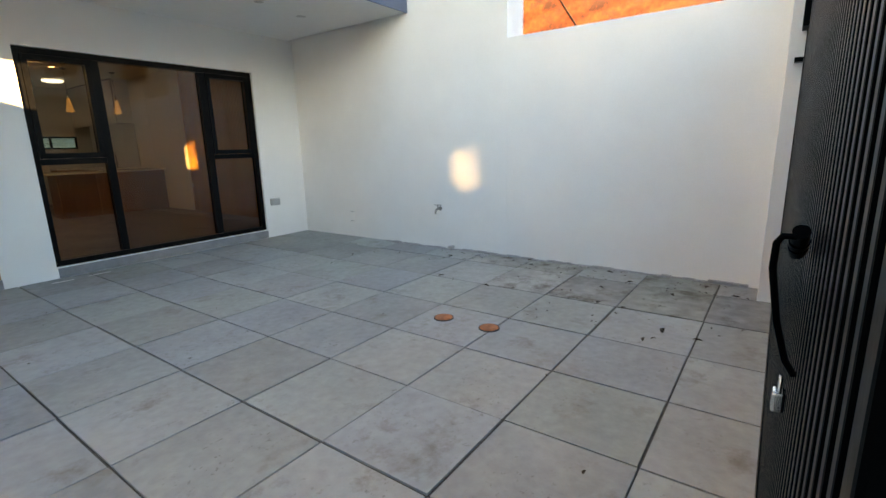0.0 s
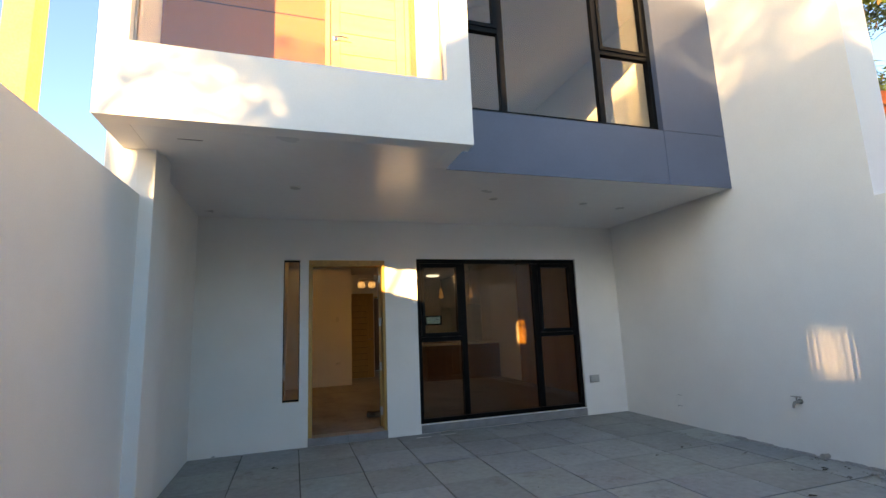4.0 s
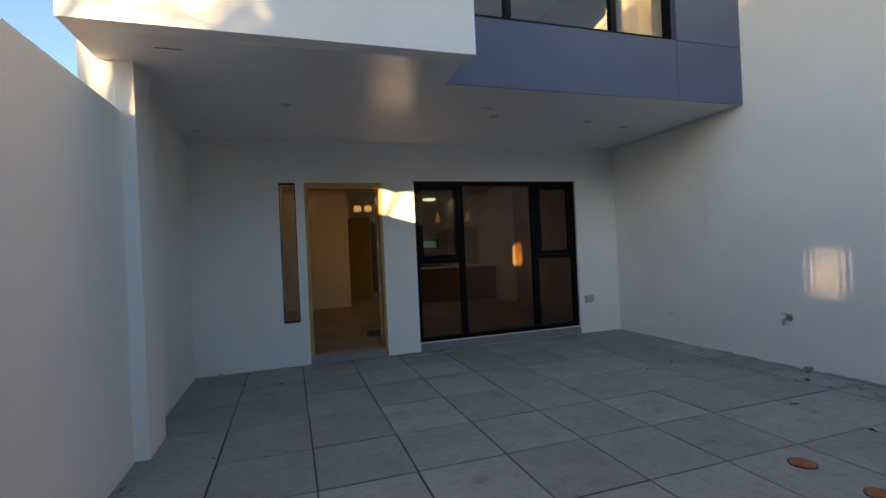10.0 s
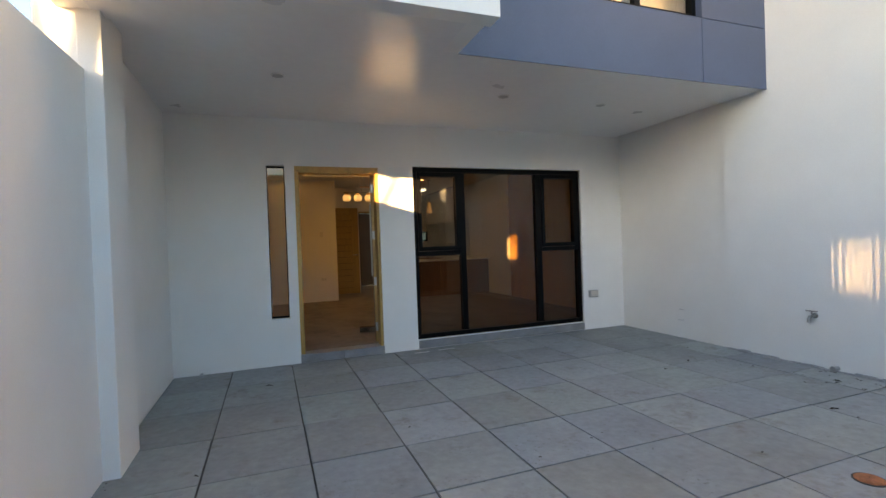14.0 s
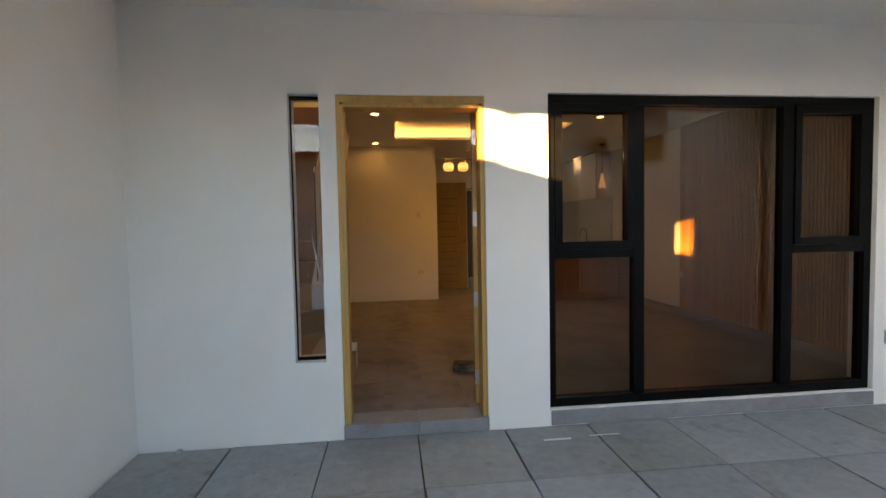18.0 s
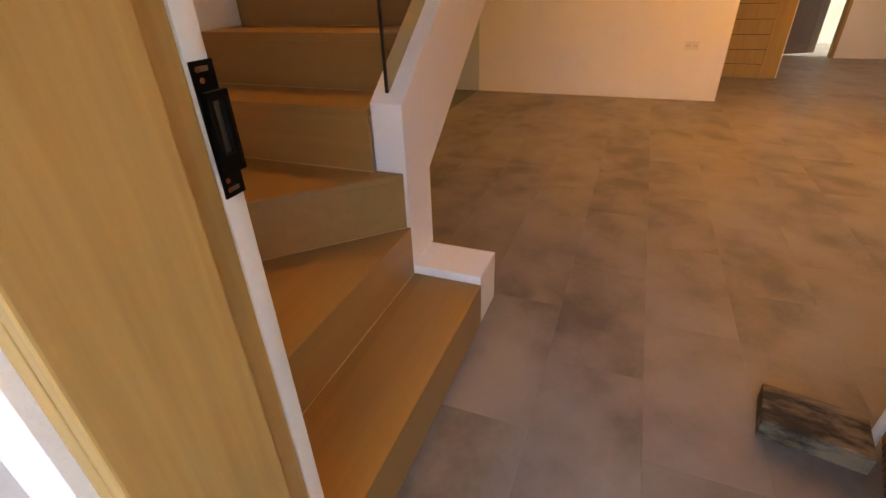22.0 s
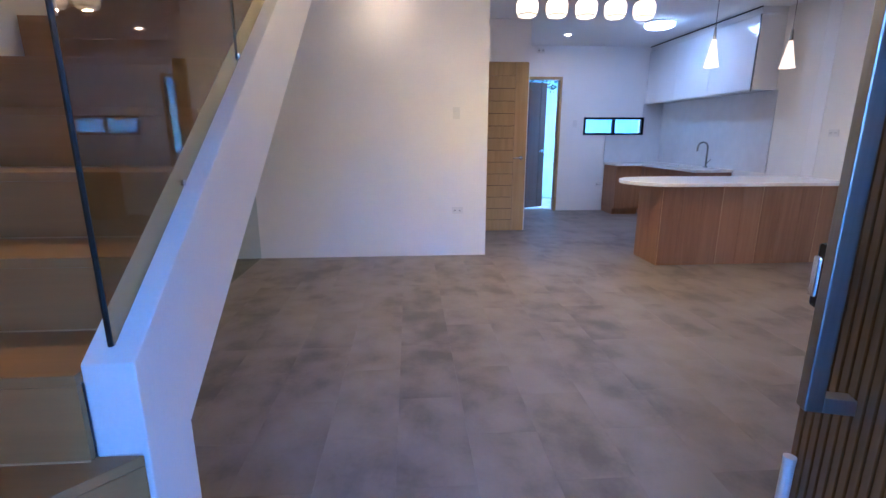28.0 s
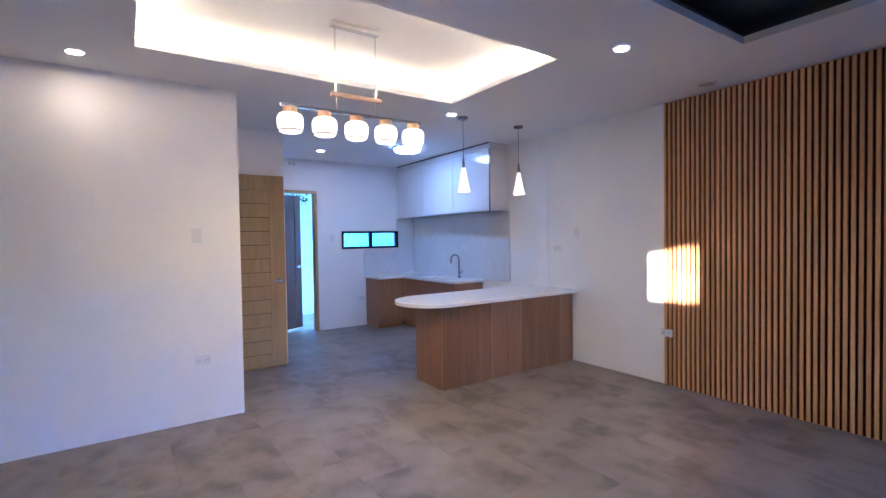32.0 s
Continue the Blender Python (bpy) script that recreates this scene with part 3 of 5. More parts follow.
# thin dark sheets added over the pale recess of the second tray
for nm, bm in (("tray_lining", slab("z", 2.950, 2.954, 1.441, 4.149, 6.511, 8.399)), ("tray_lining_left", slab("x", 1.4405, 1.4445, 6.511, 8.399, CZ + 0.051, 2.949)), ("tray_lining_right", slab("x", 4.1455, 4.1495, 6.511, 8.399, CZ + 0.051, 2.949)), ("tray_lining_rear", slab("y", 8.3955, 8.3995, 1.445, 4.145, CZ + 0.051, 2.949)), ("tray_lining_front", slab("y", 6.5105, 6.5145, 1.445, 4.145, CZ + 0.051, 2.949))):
    solid(nm, bm, "dark_tray", "dark blue-grey sheet added inside the unlit ceiling tray", "ceiling lining", kind="structure")
solid("well_trim_side", slab("x", 0.0305, 0.043, 7.05, 10.40, CZ + 0.051, 2.989), "ceiling_paint", "white edge of the stair opening", "trim", kind="structure")
solid("well_trim_front", slab("y", 7.03, 7.0495, XL, 0.0435, CZ + 0.051, 2.989), "ceiling_paint", "white edge of the stair opening", "trim", kind="structure")

solid("wall_middle", slab("y", 11.04, 11.16, XL, 1.436, 0.02, 2.988), "wall_paint", "plain white wall facing the living room", "wall", kind="structure")
solid("wall_middle_end", slab("x", 1.30, 1.434, 11.161, 12.40, 0.02, 2.784, [(11.52, 12.32, 0.0, 2.2)]), "wall_paint", "white wall with the bathroom doorway", "wall", kind="structure")
solid("wall_bathroom", slab("y", 12.401, 12.52, 0.0, 2.19, 0.02, 2.784), "wall_paint", "white wall behind the open wooden door", "wall", kind="structure")
solid("wall_bathroom_side", slab("x", 2.08, 2.19, 12.521, 14.08, 0.02, 2.784), "wall_paint", "white wall beside the rear door", "wall", kind="structure")
solid("wall_bathroom_inner", slab("x", 0.0, 0.1, 11.161, 12.40, 0.02, 2.784), "wall_paint", "white bathroom wall", "wall", kind="structure")
RD, KW = (2.32, 3.163, 0.0, 2.305), (3.566, 4.611, 1.375, 1.668)
solid("wall_rear", slab("y", 14.08, 14.28, XL, XR, 0.02, 2.988, [RD, KW]), "wall_paint", "white rear wall with a door and a low wide window", "wall", kind="structure")
solid("upper_wall_rear", slab("y", 14.08, 14.28, XL, XR, 2.99, 7.4), "stucco", "white upper rear wall", "wall", kind="structure")
# service yard behind the house
solid("rear_yard_floor", slab("z", -0.04, 0.06, -2.2, 9.0, 14.282, 16.6), "cement", "pale cement service yard", "floor", kind="structure")
solid("rear_yard_wall", slab("y", 16.0, 16.15, -2.2, 9.0, 0.06, 2.6), "rear_wall_sky_tint", "white service yard wall with blue skylight tinted into its colour", "wall", kind="structure")
# unseen slab added over the yard to hold back the sky's light
solid("rear_yard_shade_roof", slab("z", 2.75, 2.83, -1.2, 9.0, 14.282, 15.8), "stucco", "unseen roof slab added to shade the service yard", "roof", kind="structure")
solid("rear_yard_wall_side", slab("x", 3.9, 4.05, 14.5, 15.999, 0.06, 1.05), "rear_wall_sky_tint", "low white wash-area wall with the same skylight tint", "wall", kind="structure")

# neighbours, and unseen walls added to shape the sunlight
def gable(name, x0, x1, label, outline, mat):
    return solid(name, prism(outline, "x", x0, x1), mat, label, "wall", kind="structure")


gable("rust_wall", 7.0, 7.12, "rusty red-orange metal neighbour wall with a sloping top", [(-6.5, -0.04), (9.0, -0.04), (9.0, 6.2), (3.48, 4.08), (0.87, 2.98), (-6.5, -0.02)], "rust_sheet")
solid("rust_wall_cable", tube([(6.985, 3.3, 3.86), (6.985, 2.7, 3.2), (6.985, 2.3, 2.6), (6.985, 2.1, 2.1)], 0.006, seg=6), "cable_black", "dark cable hanging down the rusty wall", "cable")
# four unseen walls added at x = -6 to cut the low sun
solid("sun_block_wall_high", prism([(-8.9, -0.04), (-5.95, -0.04), (-5.95, 6.35), (-7.0, 6.6), (-8.9, 6.6)], "x", -6.12, -6.0), "neighbour_wall", "unseen wall added to block the sun from the grey front", "wall", kind="structure")
# its hole throws the patch that the window's reflection would make
solid("sun_block_wall_hole", slab("x", -6.12, -6.0, -10.75, -8.901, -0.04, 6.4, [(-9.95, -9.52, 3.36, 3.80)]), "neighbour_wall", "unseen wall added with a hole that lets one sun patch through", "wall", kind="structure")
solid("sun_block_wall_end", slab("x", -6.12, -6.0, -14.0, -10.751, -0.04, 5.0), "neighbour_wall", "unseen wall added to keep the boundary wall in shade", "wall", kind="structure")
solid("sun_block_wall_low", prism([(-5.949, -0.04), (6.0, -0.04), (6.0, 2.9), (-1.2, 3.1), (-3.7, 3.45), (-3.8, 3.85), (-4.3, 4.4), (-4.75, 4.72), (-5.949, 5.6)], "x", -6.12, -6.0), "neighbour_wall", "unseen wall added, its top cut to shape the sun patches", "wall", kind="structure")
solid("street_house", prism([(-24.0, -0.04), (-9.0, -0.04), (-9.0, 3.0), (-24.0, 3.0)], "y", -18.0, -14.0), "neighbour_wall", "plain low house across the street", "house", kind="structure")
solid("street_house_roof", prism([(-18.3, 2.95), (-13.5, 2.95), (-13.5, 3.02), (-15.9, 3.5), (-18.3, 3.02)], "x", -24.5, -8.8), "orange_roof", "brown-red pitched roof across the street", "roof", kind="structure")


def street_block(x0, x1, y0, y1, top, floors, bays, label):
    """A plain house across the street: front wall with window openings, a black body for the unlit rooms, parapet."""
    holes, step_x, step_z = [], (x1 - x0) / bays, (top - 0.6) / floors
    for i in range(bays):
        for j in range(floors):
            cx, cz = x0 + step_x * (i + 0.5), 0.35 + step_z * j + step_z * 0.55
            holes.append((cx - 0.55, cx + 0.55, cz - 0.6, cz + 0.55))
    solid("street_house_front", slab("y", y1 - 0.18, y1, x0, x1, -0.04, top, holes), "neighbour_wall", label, "wall", kind="structure")
    solid("street_house_body", box(x0, x1, y0, y1 - 0.6, -0.04, top - 0.3), "rubber", "black block standing in for unlit rooms behind the street windows", "house", kind="structure")
    solid("street_house_side", slab("x", x0 - 0.15, x0, y0, y1, -0.04, top), "neighbour_wall", label, "wall", kind="structure")
    solid("street_house_end", slab("x", x1, x1 + 0.15, y0, y1, -0.04, top), "neighbour_wall", label, "wall", kind="structure")
    solid("street_house_top", slab("z", top + 0.001, top + 0.12, x0 - 0.3, x1 + 0.3, y0, y1 + 0.35), "orange_roof", "brown flat roof edge across the street", "roof", kind="structure")


street_block(-5.5, 5.4, -19.0, -12.6, 4.7, 2, 4, "plain two-storey house front across the street")
street_block(6.2, 17.0, -19.0, -12.0, 6.5, 2, 4, "taller plain house front across the street")
solid("stair_wall_ledge", box(XL + 0.002, XL + 0.03, 7.06, 11.03, 2.90, 2.955, 0.004), "wall_paint", "thin white ledge at the upper floor line", "trim", kind="structure")

# ================= courtyard things =================
def downlight(name, x, y, z, lit, label, group, r=0.055):
    t = thing(name, (x, y, z), label, "ceiling light", group)
    part("trim_ring", lathe([(r + 0.014, z - 0.0005), (r + 0.012, z - 0.007), (r, z - 0.009), (r - 0.004, z - 0.0045)], x, y, 28), "white_plastic", t, smooth=True)
    part("lens", lathe([(r + 0.004, z - 0.0092), (r - 0.004, z - 0.0105), (0, z - 0.0108)], x, y, 24), "downlight_lens" if lit else "grey_plastic", t)
    return t


# carport lights, not lit
for x, y in ((0.13, 4.47), (2.27, 4.52), (3.46, 4.53)):
    downlight("downlight", x, y, SZ, False, "small unlit recessed light in the carport soffit", "carport downlights", 0.042)
t = thing("soffit_vent", (-0.58, 3.29, 2.70), "thin dark slot vent in the white soffit", "vent")
part("slot", box(-0.66, -0.50, 3.284, 3.29, 2.697, 2.6995), "rubber", t)

# ---- slot window ----
t = thing("window_slot", (0.104, 5.95, 0.52), "narrow fixed window with a thin black frame", "window")
tagged(t, kind="structure")
x0, x1, z0, z1 = SLOT
part("window_frame", slab("y", 5.910, 5.926, x0 + 0.001, x1 - 0.001, z0 + 0.001, z1 - 0.001, [(x0 + 0.009, x1 - 0.009, z0 + 0.022, z1 - 0.022)]), "black_aluminium", t)
part("pane", box(x0 + 0.012, x1 - 0.012, 5.915, 5.921, z0 + 0.02, z1 - 0.02), "clear_glass", t)
bm = bmesh.new()
for a, b, c, d, w in ((0.122, 1.372, 0.134, 1.268, 0.0025), (0.134, 1.268, 0.150, 1.18, 0.006), (0.150, 1.18, 0.170, 1.07, 0.004), (0.146, 1.20, 0.158, 1.11, 0.002), (0.090, 1.10, 0.094, 1.06, 0.002)):
    for y_ in (5.9128, 5.9146):
        q = [bm.verts.new(v) for v in ((a - w / 3, y_, b), (a + w / 3, y_, b), (c + w, y_, d), (c - w, y_, d))]
        bm.faces.new(q)
part("film_tear", bm, "white_plastic", t, "torn strip of white protective film")

# ---- wide window ----
t = thing("window_wide", (2.92, 5.92, 0.105), "wide black aluminium window with tinted panes", "window")
tagged(t, kind="structure")
x0, x1, z0, z1 = WIN
fy0, fy1 = 5.885, 5.965
part("window_frame", slab("y", fy0, fy1, x0 + 0.002, x1 - 0.002, z0 + 0.002, z1 - 0.002, [(x0 + 0.055, x1 - 0.055, z0 + 0.06, z1 - 0.06)]), "black_aluminium", t)
for a, b in ((2.318, 2.393), (3.44, 3.525)):
    part("mullion", box(a, b, fy0 + 0.004, fy1 - 0.004, z0 + 0.061, z1 - 0.061, 0.003), "black_aluminium", t)
for a, b, c in ((x0 + 0.056, 2.317, 1.17), (3.526, x1 - 0.056, 1.165)):
    part("transom", box(a, b, fy0 + 0.004, fy1 - 0.004, c - 0.03, c + 0.03, 0.003), "black_aluminium", t)
    s = part("sash", slab("y", fy0 - 0.008, fy1 - 0.01, a + 0.004, b - 0.004, c + 0.032, z1 - 0.063, [(a + 0.052, b - 0.052, c + 0.085, z1 - 0.115)]), "black_aluminium", t)
    part("pane", box(a + 0.050, b - 0.050, 5.920, 5.926, c + 0.083, z1 - 0.113), "window_glass", s)
    part("pane", box(a - 0.002, b + 0.002, 5.922, 5.928, z0 + 0.058, c - 0.028), "window_glass", t)
part("pane", box(2.391, 3.442, 5.922, 5.928, z0 + 0.058, z1 - 0.058), "window_glass", t)
solid("window_sill", box(1.70, 4.15, 5.835, 5.884, 0.004, 0.103, 0.004), "granite_tile", "grey tiled sill under the wide window", "sill", kind="structure")
for a, b in ((0.303, 0.793), (0.797, 1.266)):
    solid("threshold_tile", box(a, b, 5.838, 6.045, 0.002, FZ - 0.001, 0.003), "granite_tile", "grey threshold tile at the front door", "threshold", "threshold tiles", kind="structure")

# ---- front door ----
t = thing("door_frame_front", (0.79, 5.94, FZ), "honey-coloured wooden front door frame", "door frame")
tagged(t, kind="structure")
for a, b, c, d, e in ((0.3055, 0.3295, 0.330, 0.352, 6.012), (1.2505, 1.2635, 1.230, 1.250, 6.002)):
    part("jamb", box(a, b, 5.862, 6.058, FZ, 2.178, 0.002), "door_frame_wood", t)
    part("stop", box(c, d, 5.862, e, FZ, 2.166, 0.003), "door_frame_wood", t)
    part("corner_bead", box(a, b + (0.002 if a < 1 else 0), 6.0585, 6.089, FZ, 2.178, 0.011), "bead_warm_tint", t, "rounded white plaster bead with warm light tinted into its colour", smooth=True)
part("head", box(0.3055, 1.2635, 5.862, 6.058, 2.178, 2.2235, 0.003), "door_frame_wood", t)
part("head_stop", box(0.3525, 1.2295, 5.862, 6.004, 2.150, 2.1775, 0.003), "door_frame_wood", t)
plate = part("strike_plate", box(0.3318, 0.3338, 6.060, 6.0865, 1.033, 1.160, 0.0008), "black_aluminium", t, "black metal strike plate")
part("strike_box", slab("x", 0.3339, 0.3405, 6.0635, 6.0885, 1.058, 1.134, [(6.0685, 6.0805, 1.076, 1.126)]), "black_aluminium", plate)
part("strike_lip", box(0.3339, 0.3415, 6.0815, 6.0872, 1.064, 1.128, 0.003), "black_aluminium", plate)
part("strike_pocket", box(0.3340, 0.3348, 6.0688, 6.0802, 1.0765, 1.1255), "brushed_steel", plate)
for zz in (1.041, 1.153):
    part("screw_slot", box(0.3338, 0.3342, 6.068, 6.079, zz - 0.0022, zz + 0.0022), "pull_steel", plate)
for yy, zz in ((6.0665, 1.041), (6.067, 1.0505), (6.0665, 1.153), (6.069, 1.1435)):
    part("screw", tube([(0.3342, yy, zz), (0.3354, yy, zz)], [0.0027, 0.0020], seg=10), "copper_screw", plate)

# leaf, swung into the room
leaf = thing("door_front", (0, 0, 0), "open brown wooden front door with fluted face and steel pull", "door")
tagged(leaf, kind="structure")
W, H0, H1 = 0.90, FZ + 0.012, 2.168
part("leaf", box(0.0, W, -0.045, -0.008, H0, H1, 0.003), "front_door_wood", leaf)
bm = bmesh.new()
n = 34
for i in range(n):
    a, b = 0.002 + (W - 0.004) * i / n, 0.002 + (W - 0.004) * (i + 1) / n
    pts = [(a + 0.004, -0.008), (a + 0.0046, -0.0012), (a + 0.0062, 0.0), (b - 0.0022, 0.0), (b - 0.0006, -0.0012), (b, -0.008)]
    lo = [bm.verts.new((u, v, H0 + 0.002)) for u, v in pts]
    hi = [bm.verts.new((u, v, H1 - 0.002)) for u, v in pts]
    for k in range(5):
        bm.faces.new((lo[k], lo[k + 1], hi[k + 1], hi[k]))
    bm.faces.new(lo); bm.faces.new(hi[::-1])
part("fluted_face", bm, "front_door_wood", leaf, "vertically fluted wood facing")
part("edge_band", box(-0.0015, 0.0, -0.044, -0.009, H0, H1), "door_frame_wood", leaf, "paler wooden hinge edge")
pull = part("pull_handle", box(0.735, 0.765, 0.05, 0.08, 0.868, 1.872, 0.003), "pull_steel", leaf, "long square brushed steel pull")
for zz in (0.883, 1.857):
    part("standoff", box(0.735, 0.765, -0.001, 0.05, zz - 0.015, zz + 0.015, 0.002), "brushed_steel", pull)
lock = part("lock_body", box(0.842, 0.886, -0.001, 0.030, 1.025, 1.155, 0.008), "black_aluminium", leaf, "black lock plate with a steel edge")
part("lock_knob", box(0.852, 0.876, 0.030, 0.040, 1.05, 1.13, 0.004), "chrome", lock)
for zz in (0.29, 0.853, 1.425, 2.0):
    h = part("hinge", box(-0.004, -0.0005, -0.042, -0.008, zz - 0.052, zz + 0.052), "brushed_steel", leaf, "steel butt hinge")
    part("pin", tube([(-0.005, -0.046, zz - 0.054), (-0.005, -0.046, zz + 0.054)], 0.006), "brushed_steel", h)
    part("screw", tube([(-0.0048, -0.016, zz + 0.035), (-0.0036, -0.016, zz + 0.035)], 0.004), "chrome", h)
    part("screw", tube([(-0.0048, -0.029, zz + 0.012), (-0.0036, -0.029, zz + 0.012)], 0.004), "chrome", h)
    part("screw", tube([(-0.0048, -0.016, zz - 0.012), (-0.0036, -0.016, zz - 0.012)], 0.004), "chrome", h)
    part("screw", tube([(-0.0048, -0.029, zz - 0.035), (-0.0036, -0.029, zz - 0.035)], 0.004), "chrome", h)
leaf.matrix_basis = pose(1.208, 6.083, 0, 0, 0, 73.8)
for zz in (0.29, 0.853, 1.425, 2.0):
    h = part("hinge_leaf", box(1.2485, 1.2503, 6.006, 6.056, zz - 0.052, zz + 0.052, 0.0005), "brushed_steel", bpy.data.objects["door_frame_front"], "steel hinge leaf on the jamb")
    for yy, dz in ((6.018, 0.035), (6.036, 0.012), (6.018, -0.012), (6.036, -0.035)):
        part("screw", tube([(1.2485, yy, zz + dz), (1.2475, yy, zz + dz)], 0.004, seg=8), "chrome", h)

w = solid("wood_offcut", box(1.162, 1.408, 6.828, 6.985, FZ, FZ + 0.062, 0.005), "old_wood", "weathered dark wood offcut holding the door open", "wood block", at=(1.285, 6.905, FZ))
w.rotation_euler[2] = radians(-10)
t = thing("steel_rod", (1.43, 6.915, FZ), "thin pale tube standing against the door", "tube")
part("rod", tube([(1.427, 6.917, FZ + 0.002), (1.432, 6.917, 0.677)], 0.012, seg=12), "white_plastic", t, smooth=True)
part("cap", tube([(1.432, 6.917, 0.6775), (1.432, 6.917, 0.687)], 0.0128, seg=12), "white_plastic", t)

# ---- courtyard fittings ----
t = thing("weatherproof_socket", (4.31, 5.85, 0.50), "grey weatherproof socket box on the white wall", "socket")
part("back_box", box(4.235, 4.385, 5.822, 5.849, 0.452, 0.552, 0.006), "grey_plastic", t)
part("flap", box(4.245, 4.375, 5.808, 5.8215, 0.462, 0.545, 0.006), "grey_plastic", t)

t = thing("blank_plate", (4.85, 4.845, 0.285), "white blank cover plate on the carport wall", "cover plate")
part("plate", box(4.8475, 4.8495, 4.785, 4.905, 0.22, 0.35, 0.0006), "stucco", t)
for z_ in (0.2185, 0.3515):
    part("gap", box(4.8488, 4.8496, 4.79, 4.87, z_ - 0.0015, z_ + 0.0015), "rubber", t)

t = thing("garden_tap", (4.80, 3.24, 0.49), "chrome garden tap on the white wall", "tap")
part("wall_flange", tube([(4.799, 3.24, 0.49), (4.789, 3.24, 0.49)], 0.026, seg=18), "chrome", t, smooth=True)
part("body", tube([(4.789, 3.24, 0.49), (4.745, 3.24, 0.49), (4.715, 3.24, 0.485), (4.695, 3.24, 0.465), (4.690, 3.24, 0.435)], [0.011, 0.013, 0.014, 0.012, 0.011], seg=14), "pull_steel", t, smooth=True)
part("stem", tube([(4.742, 3.24, 0.503), (4.742, 3.24, 0.532)], 0.007), "pull_steel", t, smooth=True)
part("lever", box(4.735, 4.75, 3.19, 3.29, 0.533, 0.541, 0.003), "pull_steel", t)
t = thing("drain_stub", (4.80, 3.065, 0.03), "short steel pipe stub at the wall foot", "pipe")
part("pipe", tube([(4.799, 3.065, 0.035), (4.735, 3.065, 0.035)], 0.02, seg=16), "brushed_steel", t, smooth=True)
part("collar", tube([(4.738, 3.065, 0.035), (4.722, 3.065, 0.035)], 0.026, seg=16), "brushed_steel", t, smooth=True)
for x, y in ((2.858, 1.829), (2.862, 1.449)):
    t = thing("floor_drain", (x, y, 0.0), "small round terracotta-coloured drain cap set in the paving", "floor drain", "orange floor drains")
    part("cap", lathe([(0.066, -0.002), (0.066, 0.006), (0.06, 0.009), (0.03, 0.008), (0, 0.0085)], x, y, 28), "terracotta", t, smooth=True)
    part("rim", lathe([(0.073, -0.002), (0.073, 0.005), (0.068, 0.006), (0.067, -0.002)], x, y, 28), "joint_sand", t, "dark gritty rim")
solid("pipe_cap", lathe([(0.018, 0), (0.018, 0.02), (0.012, 0.024), (0, 0.024)], -0.70, 5.80, 14), "grey_plastic", "small pipe cap at the wall corner", "pipe cap", at=(-0.70, 5.80, 0.0))

# mortar fillet along the right wall and dead leaves there
bm = bmesh.new()
rng = random.Random(5)
y = 0.05
while y < 4.1:
    L_ = rng.uniform(0.05, 0.16)
    w_ = rng.uniform(0.012, 0.05)
    box(4.80 - w_, 4.799, y, y + L_, 0.0, rng.uniform(0.008, 0.028), 0.0, bm)
    y += L_ * 0.9
tagged(solid("mortar_fillet", bm, "cement", "rough cement fillet along the wall foot", "mortar"), kind="stuff")
bm = bmesh.new()
for i in range(170):
    u = rng.random()
    if u < 0.22:
        lx, ly = rng.choice((4.42, 4.42, 3.74)) + rng.gauss(0, 0.02), rng.uniform(0.0, 3.0)
    elif u < 0.55:
        lx, ly = 4.75 - abs(rng.gauss(0, 0.28)), rng.uniform(0.1, 3.4)
    elif u < 0.8:
        lx, ly = rng.uniform(3.2, 4.7), rng.uniform(0.1, 1.6)
    else:
        lx, ly = rng.uniform(-0.6, 4.5), rng.uniform(0.3, 5.6)
    s_, a_ = rng.uniform(0.006, 0.02) if rng.random() < 0.82 else rng.uniform(0.025, 0.042), rng.uniform(0, 6.28)
    ca, sa = math.cos(a_), math.sin(a_)
    pts = [(-1, 0, 0.1), (-0.3, 0.4, 0.5), (0.7, 0.25, 0.35), (1.1, 0, 0.2), (0.5, -0.35, 0.6), (-0.5, -0.3, 0.3)]
    vs = [bm.verts.new((lx + s_ * (ca * p - sa * q), ly + s_ * (sa * p + ca * q), 0.002 + s_ * h_ * 0.8)) for p, q, h_ in pts]
    bm.faces.new(vs)
bmesh.ops.solidify(bm, geom=bm.faces[:], thickness=0.0015)
tagged(solid("fallen_leaves", bm, "dead_leaf", "small dry leaves and grit scattered on the paving", "leaves"), kind="stuff")
bm = bmesh.new()
y = -0.1
while y < 3.5:
    L_ = rng.uniform(0.03, 0.14)
    if rng.random() < 0.7:
        box(-0.934, -0.934 + rng.uniform(0.003, 0.011), y, y + L_ * 1.1, 0.0, rng.uniform(0.002, 0.006), 0.0, bm)
    y += L_
for i in range(60):
    cx, cy, s_ = -0.92 + abs(rng.gauss(0, 0.035)), rng.uniform(0.2, 3.5), rng.uniform(0.002, 0.005)
    box(cx - s_, cx + s_, cy - s_, cy + s_ * 0.7, 0.001, 0.001 + s_, 0.0, bm)
tagged(solid("dirt_line", bm, "joint_sand", "dark gritty dirt along the foot of the boundary wall", "dirt"), kind="stuff")
t = thing("mortar_crumbs", (4.66, 2.60, 0), "heap of pale mortar crumbs by the wall", "rubble")
bm = bmesh.new()
for i in range(26):
    a, r_ = rng.uniform(0, 6.28), abs(rng.gauss(0, 0.05))
    s_ = rng.uniform(0.006, 0.02)
    cx, cy = 4.66 + r_ * math.cos(a), 2.60 + 1.6 * r_ * math.sin(a)
    box(cx - s_, cx + s_, cy - s_ * 0.7, cy + s_ * 0.8, 0.001, 0.001 + s_ * 1.2, s_ * 0.3, bm)
part("crumbs", bm, "cement", t)
bm = bmesh.new()
